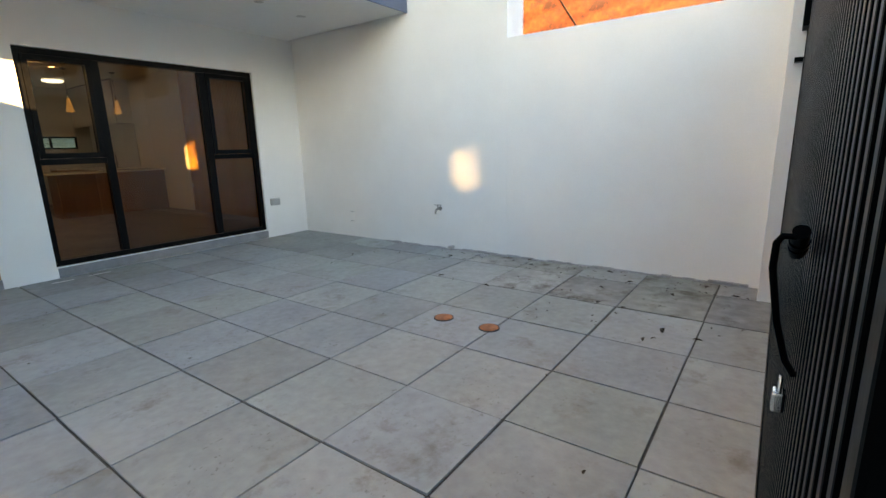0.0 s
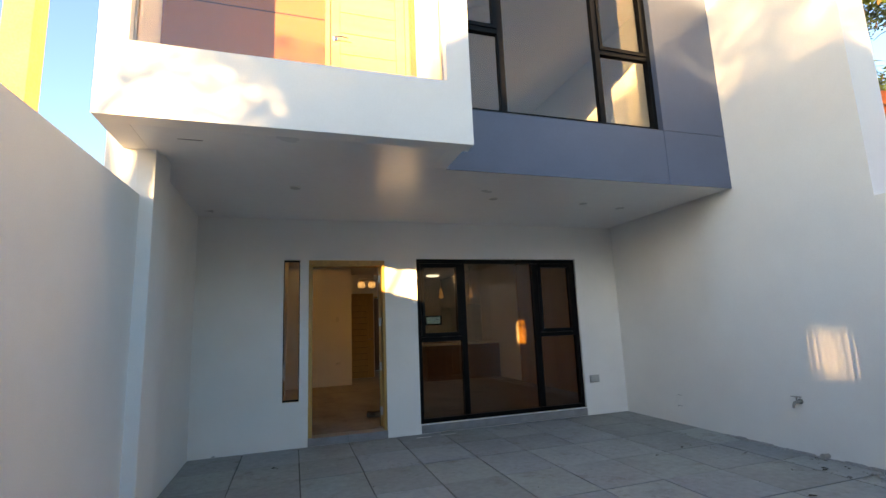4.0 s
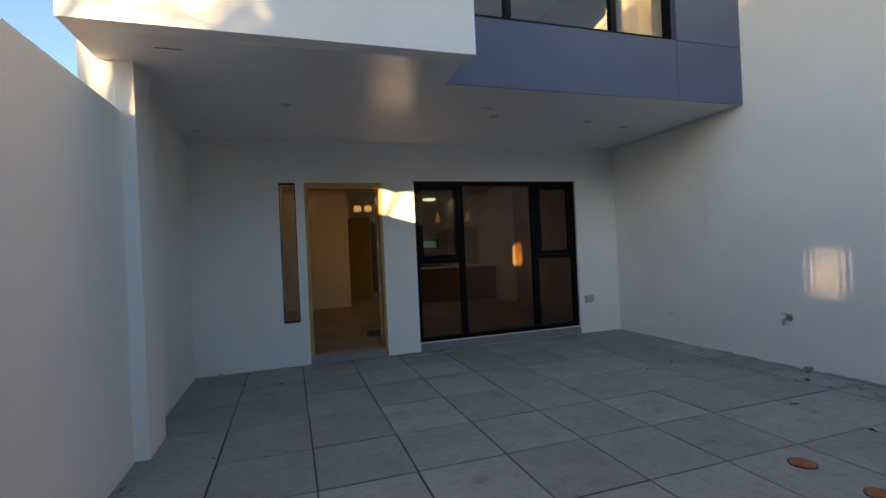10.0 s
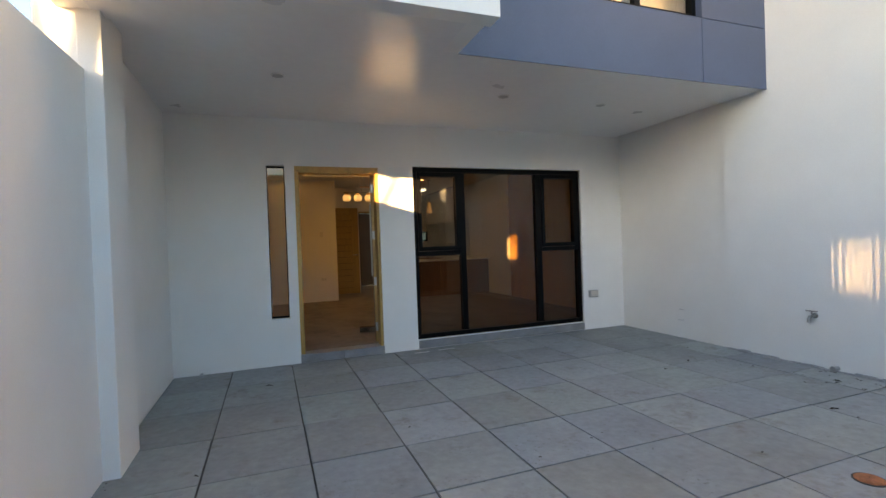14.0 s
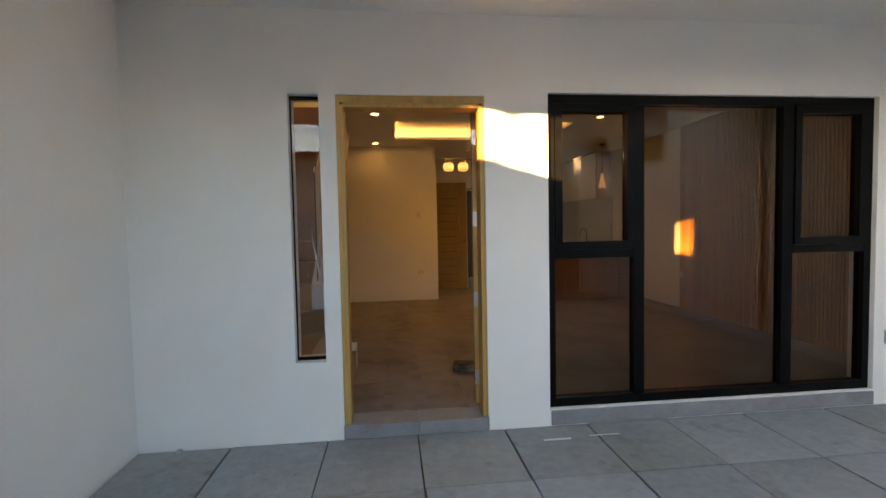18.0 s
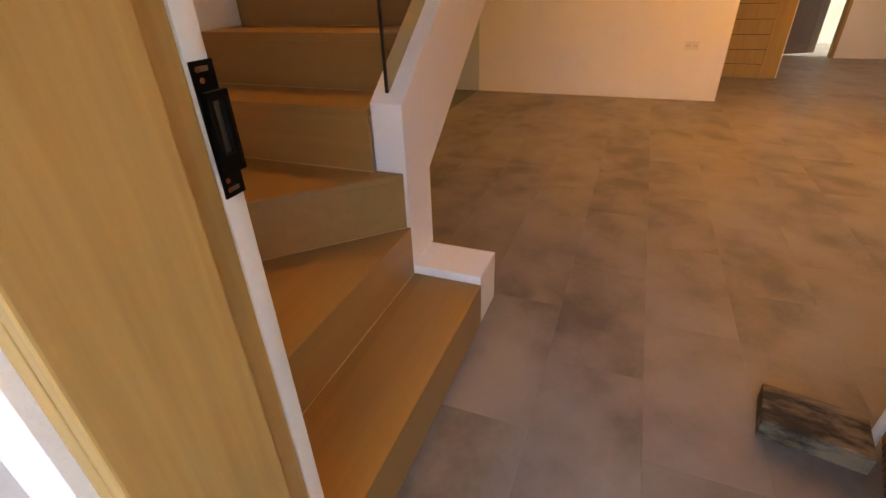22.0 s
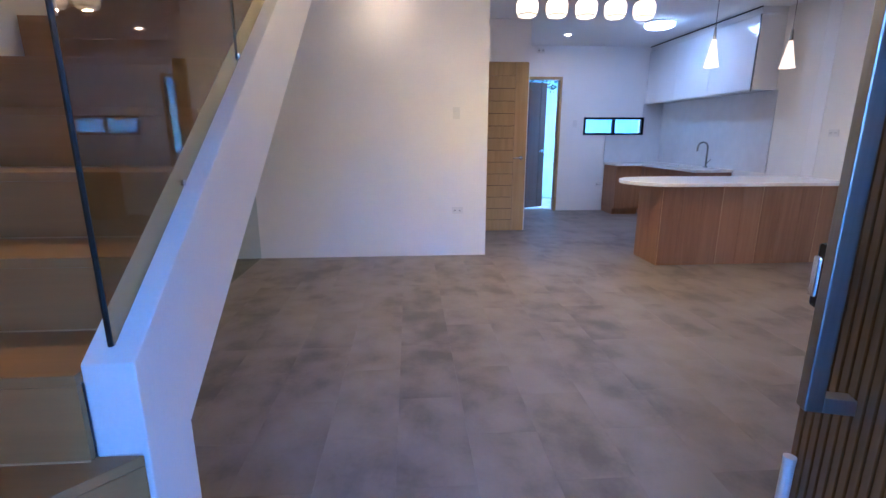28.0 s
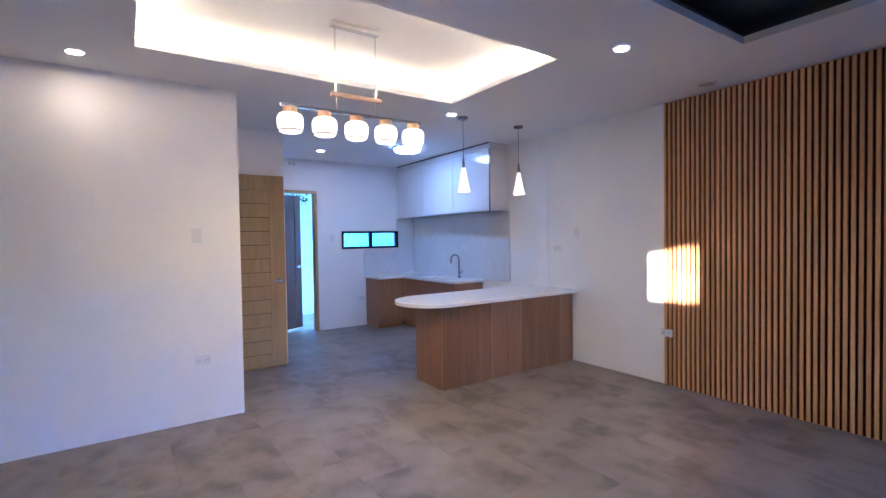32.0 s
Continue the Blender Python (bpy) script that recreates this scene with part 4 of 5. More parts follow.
for cx, cy, l_, w_, a in ((1.66, 5.62, 0.09, 0.010, 0.3), (1.98, 5.64, 0.10, 0.006, 0.2)):
    box(cx - l_, cx + l_, cy - w_, cy + w_, 0.0095, 0.0115, 0.0, bm)
tagged(solid("paint_scrape", bm, "crack_white", "dried white paint smears on the paving", "paint smear"), kind="stuff")

# ---- sliding gate ----
gate = thing("sliding_gate", (2.4, -0.14, 0.0), "black metal sliding gate of close upright bars", "gate")
GX0, GX1, GY = 0.487, 4.41, -0.14
part("bottom_rail", box(GX0, GX1, GY - 0.025, GY + 0.025, 0.05, 0.13, 0.004), "gate_black", gate)
part("top_rail", box(GX0, GX1, GY - 0.025, GY + 0.025, 2.32, 2.38, 0.004), "gate_black", gate)
part("mid_rail", box(GX0 + 0.04, GX1 - 0.04, GY - 0.028, GY - 0.012, 1.2, 1.26, 0.003), "gate_black", gate)
for a, w_ in ((GX0, 0.02), (GX1 - 0.05, 0.05)):
    part("stile", box(a, a + w_, GY - 0.025, GY + 0.025, 0.1305, 2.3195, 0.004), "gate_black", gate)
bar = part("bar", box(GX0 + 0.044, GX0 + 0.064, GY - 0.006, GY + 0.020, 0.1305, 2.3195, 0.003), "gate_black", gate)
n = 88
for i in range(1, n):
    b2 = bar.copy()
    scene.collection.objects.link(b2)
    b2.location = (i * 0.0436, 0, 0)
part("bar_socket", tube([(1.06, -0.104, 1.072), (1.0, -0.104, 1.112)], 0.0105, seg=16), "gate_black", gate, smooth=True)
for k_ in (0.2, 0.45):
    part("socket_ring", tube([(1.06 - 0.06 * k_, -0.104, 1.072 + 0.04 * k_), (1.053 - 0.06 * k_, -0.104, 1.077 + 0.04 * k_)], 0.0125, seg=16), "gate_black", gate, smooth=True)
part("pull_bar", tube([(1.0, -0.10, 1.105), (1.0, -0.085, 1.105), (1.0, -0.079, 1.095), (1.0, -0.078, 1.06), (1.0, -0.09, 0.985), (1.0, -0.105, 0.93), (1.0, -0.118, 0.91)], 0.0048, seg=12), "gate_black", gate, "bent black pull bar", smooth=True)
lk = part("padlock_body", box(0.985, 1.01, -0.112, -0.096, 0.855, 0.885, 0.004), "chrome", gate, "small steel padlock")
part("shackle", tube([(0.99, -0.104, 0.885), (0.99, -0.104, 0.897), (0.994, -0.104, 0.904), (1.001, -0.104, 0.904), (1.005, -0.104, 0.897), (1.005, -0.104, 0.885)], 0.0025, seg=8), "chrome", lk, smooth=True)
part("hanger_box", box(4.20, 4.40, GY - 0.05, GY + 0.055, 1.92, 2.36, 0.006), "gate_black", gate)
part("keeper", box(4.33, 4.41, GY + 0.026, GY + 0.075, 1.72, 1.75, 0.003), "gate_black", gate)
part("bottom_track", box(-0.9, 4.42, GY - 0.012, GY + 0.012, -0.012, 0.012, 0.002), "gate_black", gate)
part("roller", tube([(1.0, GY - 0.012, 0.032), (1.0, GY + 0.012, 0.032)], 0.02, seg=14), "gate_black", gate)
part("roller", tube([(4.0, GY - 0.012, 0.032), (4.0, GY + 0.012, 0.032)], 0.02, seg=14), "gate_black", gate)

# ================= upper front =================
t = thing("window_upper", (2.7, 3.73, UW[2]), "large black aluminium upper window with tinted panes", "window")
tagged(t, kind="structure")
x0, x1, z0, z1 = UW
part("window_frame", slab("y", 3.70, 3.77, x0 + 0.002, x1 - 0.002, z0 + 0.002, z1 - 0.002, [(x0 + 0.05, x1 - 0.05, z0 + 0.05, z1 - 0.05)]), "black_aluminium", t)
for a in (2.045, 3.195):
    part("mullion", box(a, a + 0.065, 3.705, 3.765, z0 + 0.051, z1 - 0.051, 0.003), "black_aluminium", t)
for a, b, c in ((x0 + 0.051, 2.044, 4.25), (3.261, x1 - 0.051, 4.21)):
    part("transom", box(a, b, 3.705, 3.765, c - 0.026, c + 0.026, 0.003), "black_aluminium", t)
    s = part("sash", slab("y", 3.694, 3.76, a + 0.003, b - 0.003, c + 0.028, z1 - 0.053, [(a + 0.04, b - 0.04, c + 0.068, z1 - 0.093)]), "black_aluminium", t)
    part("pane", box(a + 0.038, b - 0.038, 3.730, 3.736, c + 0.066, z1 - 0.091), "upper_glass", s)
    part("pane", box(a - 0.002, b + 0.002, 3.732, 3.738, z0 + 0.048, c - 0.024), "upper_glass", t)
part("pane", box(2.108, 3.197, 3.732, 3.738, z0 + 0.048, z1 - 0.048), "upper_glass", t)
for nm, bm in (("reveal_side", box(x1 - 0.0015, x1 - 0.0005, YP + 0.0, 3.70, z0, z1)), ("reveal_top", box(x0, x1 - 0.002, YP, 3.70, z1 - 0.0015, z1 - 0.0005)), ("reveal_sill", box(x0, x1 - 0.002, YP, 3.70, z0 + 0.0005, z0 + 0.0015))):
    solid(nm, bm, "grey_panel", "dark blue-grey reveal round the upper window", "trim", kind="structure")
t = thing("upper_ceiling_light", (2.6, 5.4, 5.75), "round pale ceiling light seen through the upper window", "ceiling light")
part("dish", lathe([(0.17, 5.749), (0.17, 5.72), (0.14, 5.69), (0, 5.68)], 2.6, 5.4, 28), "white_plastic", t, smooth=True)

# balcony
t = thing("door_balcony", (0.785, 3.95, 3.13), "pale wooden balcony door with grooved panel and lever", "door")
tagged(t, kind="structure")
for a, b in ((0.381, 0.421), (1.149, 1.189)):
    part("jamb", box(a, b, 3.915, 4.06, 3.13, 5.13, 0.003), "balcony_door_wood", t)
part("head", box(0.381, 1.189, 3.915, 4.06, 5.13, 5.169, 0.003), "balcony_door_wood", t)


def plank_leaf(parent, x0, x1, y0, y1, z0, z1, mat, rows, side=0.12, face=-1):
    """A door leaf: a core, side boards, and a stack of boards with grooves between them."""
    part("core", box(x0, x1, y0 + 0.008, y1 - 0.008, z0, z1), "groove_dark" if rows > 1 else mat, parent)
    for a, b in ((x0, x0 + side), (x1 - side, x1)):
        part("side_board", box(a, b, y0, y1, z0, z1, 0.003), mat, parent)
    m = (z1 - z0 - 0.24) / rows
    for i in range(rows + 2):
        c = z0 + 0.002 if i == 0 else (z1 - 0.118 if i == rows + 1 else z0 + 0.12 + (i - 1) * m)
        d = z0 + 0.118 if i == 0 else (z1 - 0.002 if i == rows + 1 else c + m)
        part("board", box(x0 + side + 0.004, x1 - side - 0.004, y0 + 0.002, y1 - 0.001, c + 0.0035, d - 0.0035, 0.003), mat, parent)


plank_leaf(t, 0.424, 1.146, 3.935, 3.975, 3.14, 5.126, "balcony_door_wood", 8, 0.09)


def lever(parent, x, y, z, way, face):
    """A lever handle: rose, neck and grip; way is the grip's direction along x, face the side it stands on along y."""
    r = part("rose", tube([(x, y, z), (x, y + 0.010 * face, z)], 0.026, seg=18), "chrome", parent, "chrome lever handle", smooth=True)
    part("neck", tube([(x, y + 0.010 * face, z), (x, y + 0.045 * face, z)], 0.009, seg=10), "chrome", r, smooth=True)
    part("grip", tube([(x - 0.006 * way, y + 0.045 * face, z), (x + 0.06 * way, y + 0.047 * face, z + 0.002), (x + 0.115 * way, y + 0.044 * face, z - 0.003)], [0.009, 0.009, 0.007], seg=10), "chrome", r, smooth=True)


lever(t, 0.47, 3.935, 4.06, 1, -1)
t = thing("balcony_ceiling", (0.18, 3.5, 5.72), "reddish wood plank ceiling over the balcony", "plank ceiling")
tagged(t, kind="structure")
bm = bmesh.new()
for i in range(19):
    a = -0.893 + i * 0.1129
    o = ((a + 0.0006, 5.731), (a + 0.030, 5.720), (a + 0.0825, 5.720), (a + 0.1123, 5.731), (a + 0.1123, 5.742), (a + 0.0006, 5.742))
    front = [bm.verts.new((u, YB + 0.142, v)) for u, v in o]
    back = [bm.verts.new((u, 3.918, v)) for u, v in o]
    bm.faces.new(front)
    bm.faces.new(back[::-1])
    for k in range(6):
        bm.faces.new((front[k - 1], back[k - 1], back[k], front[k]))
bmesh.ops.recalc_face_normals(bm, faces=bm.faces[:])
part("planks", bm, "balcony_ceiling_wood", t)
for x in (-0.25, 0.69):
    downlight("balcony_light", x, 3.58, 5.72, False, "round white unlit light in the balcony ceiling", "balcony lights", 0.05)
solid("balcony_wall_groove", box(-0.893, 0.379, 3.9175, 3.9195, 4.222, 4.232), "rubber", "thin dark groove along the brown balcony wall", "trim", kind="structure")
t = thing("wall_notice", (-0.73, 3.92, 5.49), "small white plate with grey writing bars", "plate")
part("plate", box(-0.80, -0.66, 3.905, 3.919, 5.45, 5.53, 0.004), "white_plastic", t)
for z_ in (5.475, 5.49, 5.505):
    part("text_bar", box(-0.785, -0.70, 3.9035, 3.9045, z_ - 0.003, z_ + 0.003), "rubber", t)
t = thing("balcony_glass_rail", (0.17, 3.05, 3.205), "clear frameless glass balustrade on the balcony edge", "balustrade")
part("pane", box(-0.872, 1.212, 3.045, 3.057, 3.206, 4.165, 0.001), "balcony_glass", t)
for a in (-0.889, 1.213):
    part("side_channel", box(a, a + 0.016, 3.035, 3.067, 3.206, 4.17, 0.002), "brushed_steel", t)
solid("balcony_sill", slab("z", 3.121, 3.2045, -0.893, 1.253, YB + 0.142, 3.2), "stucco", "white balcony kerb", "trim", kind="structure")
t = thing("eave_ceiling", (3.1, 3.27, 7.57), "warm wood planks under the eave", "plank ceiling")
tagged(t, kind="structure")
bm = bmesh.new()
for i in range(7):
    a = 2.885 + i * 0.108
    box(1.43, 4.797, a, a + 0.105, 7.57, 7.595, 0.003, bm)
part("planks", bm, "eave_wood", t)
part("edge_board", box(1.43, 4.797, 2.86, 2.883, 7.555, 7.66, 0.003), "eave_wood", t)
downlight("eave_light", 4.17, 3.16, 7.57, False, "round white unlit light in the wooden eave", "eave lights", 0.06)

# ================= beyond the walls =================
t = thing("raw_column", (-2.5, 5.1, 0), "tall raw concrete column in warm sunlight", "column")
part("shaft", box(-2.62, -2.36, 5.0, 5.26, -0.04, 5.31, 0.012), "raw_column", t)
part("broken_top", prism([(-2.615, 5.311), (-2.365, 5.311), (-2.40, 5.328), (-2.47, 5.335), (-2.50, 5.322), (-2.58, 5.338)], "y", 5.01, 5.25), "soil", t, "dark chipped concrete top")


def tree(name, x, y, trunk_top, crown, radii, clumps, leaves, seed, label, size=1.0):
    r = random.Random(seed)
    t = thing(name, (x, y, -0.04), label, "tree", "trees")
    c = Vector(crown)
    part("trunk", tube([(x, y, -0.04), (x + 0.1, y, trunk_top * 0.5), (x, y + 0.1, trunk_top), tuple(c)], [0.22, 0.17, 0.13, 0.05], seg=10), "bark", t, smooth=True)
    centres = []
    for i in range(clumps):
        while True:
            p = Vector((r.uniform(-1, 1), r.uniform(-1, 1), r.uniform(-1, 1)))
            if 0.25 < p.length < 1:
                break
        centres.append(c + Vector((p.x * radii[0], p.y * radii[1], p.z * radii[2])))
    for i in range(0, clumps, 9):
        e = centres[i]
        m_ = Vector((x, y, trunk_top)).lerp(e, 0.5) + Vector((0, 0, 0.3))
        part("limb", tube([(x, y, trunk_top), tuple(m_), tuple(e)], [0.07, 0.035, 0.008], seg=6), "bark", t, smooth=True)
    vs, fs = [], []
    for e in centres:
        for k in range(leaves // clumps):
            o = e + Vector((r.gauss(0, 0.2 * size), r.gauss(0, 0.2 * size), r.gauss(0, 0.13 * size)))
            d = Vector((r.uniform(-1, 1), r.uniform(-1, 1), r.uniform(-0.9, 0.2))).normalized()
            s = d.orthogonal().normalized()
            s = (Matrix.Rotation(r.uniform(0, 6.28), 3, d) @ s)
            l_, w_ = size * r.uniform(0.06, 0.13), size * r.uniform(0.010, 0.020)
            b = len(vs)
            vs += [tuple(o), tuple(o + d * l_ * 0.5 + s * w_), tuple(o + d * l_), tuple(o + d * l_ * 0.5 - s * w_)]
            fs.append((b, b + 1, b + 2, b + 3))
    me = bpy.data.meshes.new("crown")
    me.from_pydata(vs, [], fs)
    me.materials.append(MATS["leaf_green"])
    ob = new("crown", me)
    ob.parent = t
    ob.location = -Vector(t.location)
    return t



def feathery_tree(x, y, trunk_top, crown, radii, clumps, seed, label):
    """A spreading tree whose twigs carry drooping feathered sprays and hanging brown pods."""
    r = random.Random(seed)
    t = thing("tree", (x, y, -0.04), label, "tree", "trees")
    c = Vector(crown)
    part("trunk", tube([(x, y, -0.04), (x + 0.1, y, trunk_top * 0.5), (x, y + 0.1, trunk_top), tuple(c)], [0.24, 0.19, 0.15, 0.05], seg=10), "bark", t, smooth=True)
    vs, fs, pv, pf = [], [], [], []

    def blade(out_v, out_f, o, d, s, w):
        b = len(out_v)
        out_v += [tuple(o), tuple(o + d * 0.5 + s * w), tuple(o + d), tuple(o + d * 0.5 - s * w)]
        out_f.append((b, b + 1, b + 2, b + 3))

    for i in range(clumps):
        while True:
            p = Vector((r.uniform(-1, 1), r.uniform(-1, 1), r.uniform(-1, 1)))
            if 0.2 < p.length < 1:
                break
        e = c + Vector((p.x * radii[0], p.y * radii[1], p.z * radii[2]))
        root = Vector((x, y, trunk_top)).lerp(c, r.uniform(0.2, 0.9))
        if i % 4 == 0:
            m_ = root.lerp(e, 0.55) + Vector((0, 0, r.uniform(0.1, 0.5)))
            part("limb", tube([tuple(root), tuple(m_), tuple(e)], [0.045, 0.022, 0.006], seg=5), "bark", t, smooth=True)
        span = r.uniform(0.30, 0.62)
        for k in range(r.randint(9, 17)):
            o = e + Vector((r.gauss(0, span), r.gauss(0, span), r.gauss(0, span * 0.45)))
            a = r.uniform(0, 6.28)
            d = Vector((math.cos(a), math.sin(a), r.uniform(-0.9, 0.15))).normalized()
            ln = r.uniform(0.28, 0.55)
            side = d.cross(Vector((0, 0, 1))).normalized()
            side = Matrix.Rotation(r.uniform(-0.6, 0.6), 3, d) @ side
            for q in range(9):
                f = q / 8
                at = o + d * ln * f + Vector((0, 0, -0.22 * ln * f * f))
                for sg in (-1, 1):
                    g = (side * sg + d * 0.5 + Vector((0, 0, r.uniform(-0.35, 0.05)))).normalized() * (0.17 * (1 - 0.55 * f) * r.uniform(0.7, 1.2))
                    blade(vs, fs, at, g, d, 0.027)
        if r.random() < 0.6:
            for k in range(r.randint(5, 16)):
                o = e + Vector((r.gauss(0, span * 0.7), r.gauss(0, span * 0.7), r.gauss(-0.1, span * 0.3)))
                d = Vector((r.uniform(-0.5, 0.5), r.uniform(-0.5, 0.5), -1)) * r.uniform(0.10, 0.22)
                blade(pv, pf, o, d, Vector((1, r.uniform(-1, 1), 0)).normalized(), 0.028)
    for nm, a_, b_, mat in (("crown", vs, fs, "leaf_green"), ("dry_foliage", pv, pf, "dry_pod")):
        me = bpy.data.meshes.new(nm)
        me.from_pydata(a_, [], b_)
        me.materials.append(MATS[mat])
        ob = new(nm, me)
        ob.parent = t
        ob.location = -Vector(t.location)
    return t


feathery_tree(13.2, 1.4, 4.4, (10.2, 4.0, 8.5), (2.6, 3.4, 3.7), 150, 3, "feathery green tree with brown pods behind the rusty wall")
# three unseen trees, placed so that their leaves break up the sun
tree("tree", -6.7, -8.4, 4.4, (-6.5, -8.7, 6.95), (0.6, 2.6, 0.85), 84, 13500, 9, "unseen leafy tree added to shade the house front")
tree("tree", -7.0, -3.4, 3.0, (-6.6, -3.3, 5.0), (0.5, 1.25, 0.75), 28, 2000, 14, "small unseen tree added to dapple the balcony front")
tree("tree", -6.9, -5.5, 3.4, (-6.55, -5.4, 4.7), (0.35, 1.15, 0.85), 60, 9800, 23, "unseen bushy tree added to cast shade across the balcony")
for z_, y_ in ((6.1, -8.0), (5.85, -8.1), (5.6, -8.2), (5.35, -8.0), (6.4, -8.3)):
    pts = [(x_, y_, z_ - 0.5 + 0.5 * (x_ / 16.0) ** 2) for x_ in range(-16, 17, 4)]
    solid("cable", tube(pts, 0.018, seg=5), "cable_black", "sagging black overhead street cable", "cable", "street cables")
for x_ in (-16.2, 16.2):
    solid("power_pole", tube([(x_, -8.1, -0.04), (x_, -8.1, 7.2)], [0.14, 0.09], seg=12), "cement", "grey concrete power pole", "pole", "power poles", at=(x_, -8.1, -0.04))

# ================= inside =================
# ---- stairs ----
R, RUN, SY, SXI = 0.1945, 0.2505, 7.046, -0.0862
LOW = {0: FZ, 1: 0.266, 2: 0.456, 3: 0.657}
stair = thing("staircase", (-0.4, 7.5, FZ), "wood-clad winder staircase against the wall", "staircase")


def step(n, outline, fronts):
    """A tread board with a rounded nose on a riser; outline in x, y; fronts: the riser's two ends."""
    z, z0 = [LOW[k] if k in LOW else 0.865 + (k - 4) * R for k in (n, n - 1)]
    part("tread", prism(outline, "z", z - 0.026, z, 0.0018), "stair_wood_x" if n > 2 else "stair_wood", stair)
    (ax, ay), (bx, by) = fronts
    d = (Vector((bx, by)) - Vector((ax, ay))).normalized()
    nrm = Vector((-d.y, d.x)) * 0.016
    o = [(ax, ay), (bx, by), (bx + nrm.x, by + nrm.y), (ax + nrm.x, ay + nrm.y)]
    if n > 1:
        w = -nrm * 0.2
        part("joint_bead", prism([(ax, ay), (bx, by), (bx + w.x, by + w.y), (ax + w.x, ay + w.y)], "z", z0, z0 + 0.003), "light_wood", stair, "pale sealant line")
    part("riser", prism(o, "z", z0, z - 0.026), "stair_wood_x" if n > 3 else "stair_wood", stair)


ya = YI + 0.004
step(1, [(0.022, ya), (0.291, ya), (0.291, 7.064), (0.022, 7.064)], [(0.2905, ya), (0.2905, 7.064)])
step(2, [(0.031, ya), (0.031, 7.062), (0.018, 7.062), (-0.966, ya)], [(0.0305, ya), (0.0305, 7.062)])
step(3, [(-0.966, ya + 0.012), (0.018, 7.060), (-0.087, 7.062), (-0.966, 7.062)], [(-0.966, ya + 0.02), (0.018, 7.058)])
for n in range(4, 17):
    y0 = SY + (n - 4) * RUN
    step(n, [(-0.967, y0), (SXI, y0), (SXI, y0 + RUN + 0.012), (-0.967, y0 + RUN + 0.012)], [(-0.967, y0), (SXI, y0)])
part("underside", prism([(7.09, 0.55), (10.3, 0.55 + 0.775 * 3.21), (10.3, 0.60 + 0.775 * 3.21), (7.09, 0.60)], "x", -0.967, SXI), "wall_paint", stair, "white plaster underside")
solid("stringer", prism([(7.066, 0.298), (7.066, 0.88), (10.2, 3.215), (10.2, 2.795), (7.264, 0.610), (7.264, 0.298)], "x", -0.086, 0.027, 0.004), "wall_paint", "white painted sloping stringer wall of the stairs", "stringer", kind="structure")
solid("stair_foot_block", box(-0.02, 0.289, 7.066, 7.253, FZ, 0.2975, 0.004), "wall_paint", "white painted block beside the lowest step", "stair block", kind="structure")

rail = thing("stair_glass_rail", (-0.016, 8.4, 0.9), "frameless smoked glass balustrade on the stringer", "balustrade")
SL = 0.745


def glass_panel(y0, y1, top0, top1):
    b0, b1 = 0.882 + SL * (y0 - 7.066), 0.882 + SL * (y1 - 7.066)
    o = [(y0, b0), (y1, b1), (y1, top1), (y0, top0)]
    g = part("pane", prism(o, "x", -0.041, -0.029), "rail_glass", rail)
    part("edge", tube([(-0.035, y0 - 0.004, b0), (-0.035, y0 - 0.004, top0)], 0.0058, seg=6), "glass_edge", g)
    part("edge", tube([(-0.035, y0, top0 + 0.004), (-0.035, y1, top1 + 0.004)], 0.0048, seg=6), "glass_edge", g)


TS = 0.727
glass_panel(7.10, 8.075, 1.90, 1.90 + TS * 0.975)
glass_panel(8.085, 9.045, 1.90 + TS * 0.985, 1.90 + TS * 1.945)
glass_panel(9.055, 9.95, 1.90 + TS * 1.955, 1.90 + TS * 2.85)
for yy in (7.50, 8.08, 9.05):
    zz = 0.88 + SL * (yy - 7.066) + 0.02
    part("clip", box(-0.0285, -0.020, yy - 0.008, yy + 0.008, zz - 0.006, zz + 0.012, 0.002), "chrome", rail)
# short pale strip round the top front corner of the glass
part("corner_strip", tube([(-0.035, 7.094, 1.885), (-0.035, 7.094, 1.906), (-0.035, 7.13, 1.932)], 0.0062, seg=8), "white_plastic", rail, "small pale strip on the glass corner")
solid("wall_mirror", box(XL + 0.003, XL + 0.009, 9.0, 11.036, FZ + 0.004, 1.95, 0.001), "mirror_glass", "greenish mirror panel on the wall under the stairs", "mirror", at=(XL + 0.006, 10.0, FZ + 0.004))

# ---- bathroom door, standing open ----
t = thing("door_bathroom", (1.80, 12.36, FZ), "open light oak panel door with grooved boards", "door")
tagged(t, kind="structure")
x0, x1, z0, z1, sw = 1.44, 2.165, FZ + 0.008, 2.272, 0.165
part("core", box(x0, x1, 12.345, 12.367, z0, z1), "groove_dark", t)
for a, b in ((x0, x0 + 0.03), (x1 - sw, x1)):
    part("stile", box(a, b, 12.335, 12.375, z0, z1, 0.002), "door_wood", t)
for a, b in ((z0, z0 + 0.145), (z1 - 0.165, z1)):
    part("rail", box(x0 + 0.0305, x1 - sw - 0.0025, 12.335, 12.375, a, b, 0.002), "door_wood", t)
for k in range(12):
    a = z0 + 0.148 + k * (z1 - z0 - 0.313) / 12
    part("board", box(x0 + 0.0305, x1 - sw - 0.0035, 12.3365, 12.374, a + 0.0035, a + (z1 - z0 - 0.313) / 12 - 0.0035, 0.003), "door_wood", t)
lever(t, 2.10, 12.335, 1.075, -1, -1)
for zz in (0.35, 1.2, 2.05):
    part("hinge", tube([(1.438, 12.33, zz - 0.045), (1.438, 12.33, zz + 0.045)], 0.006), "chrome", t)

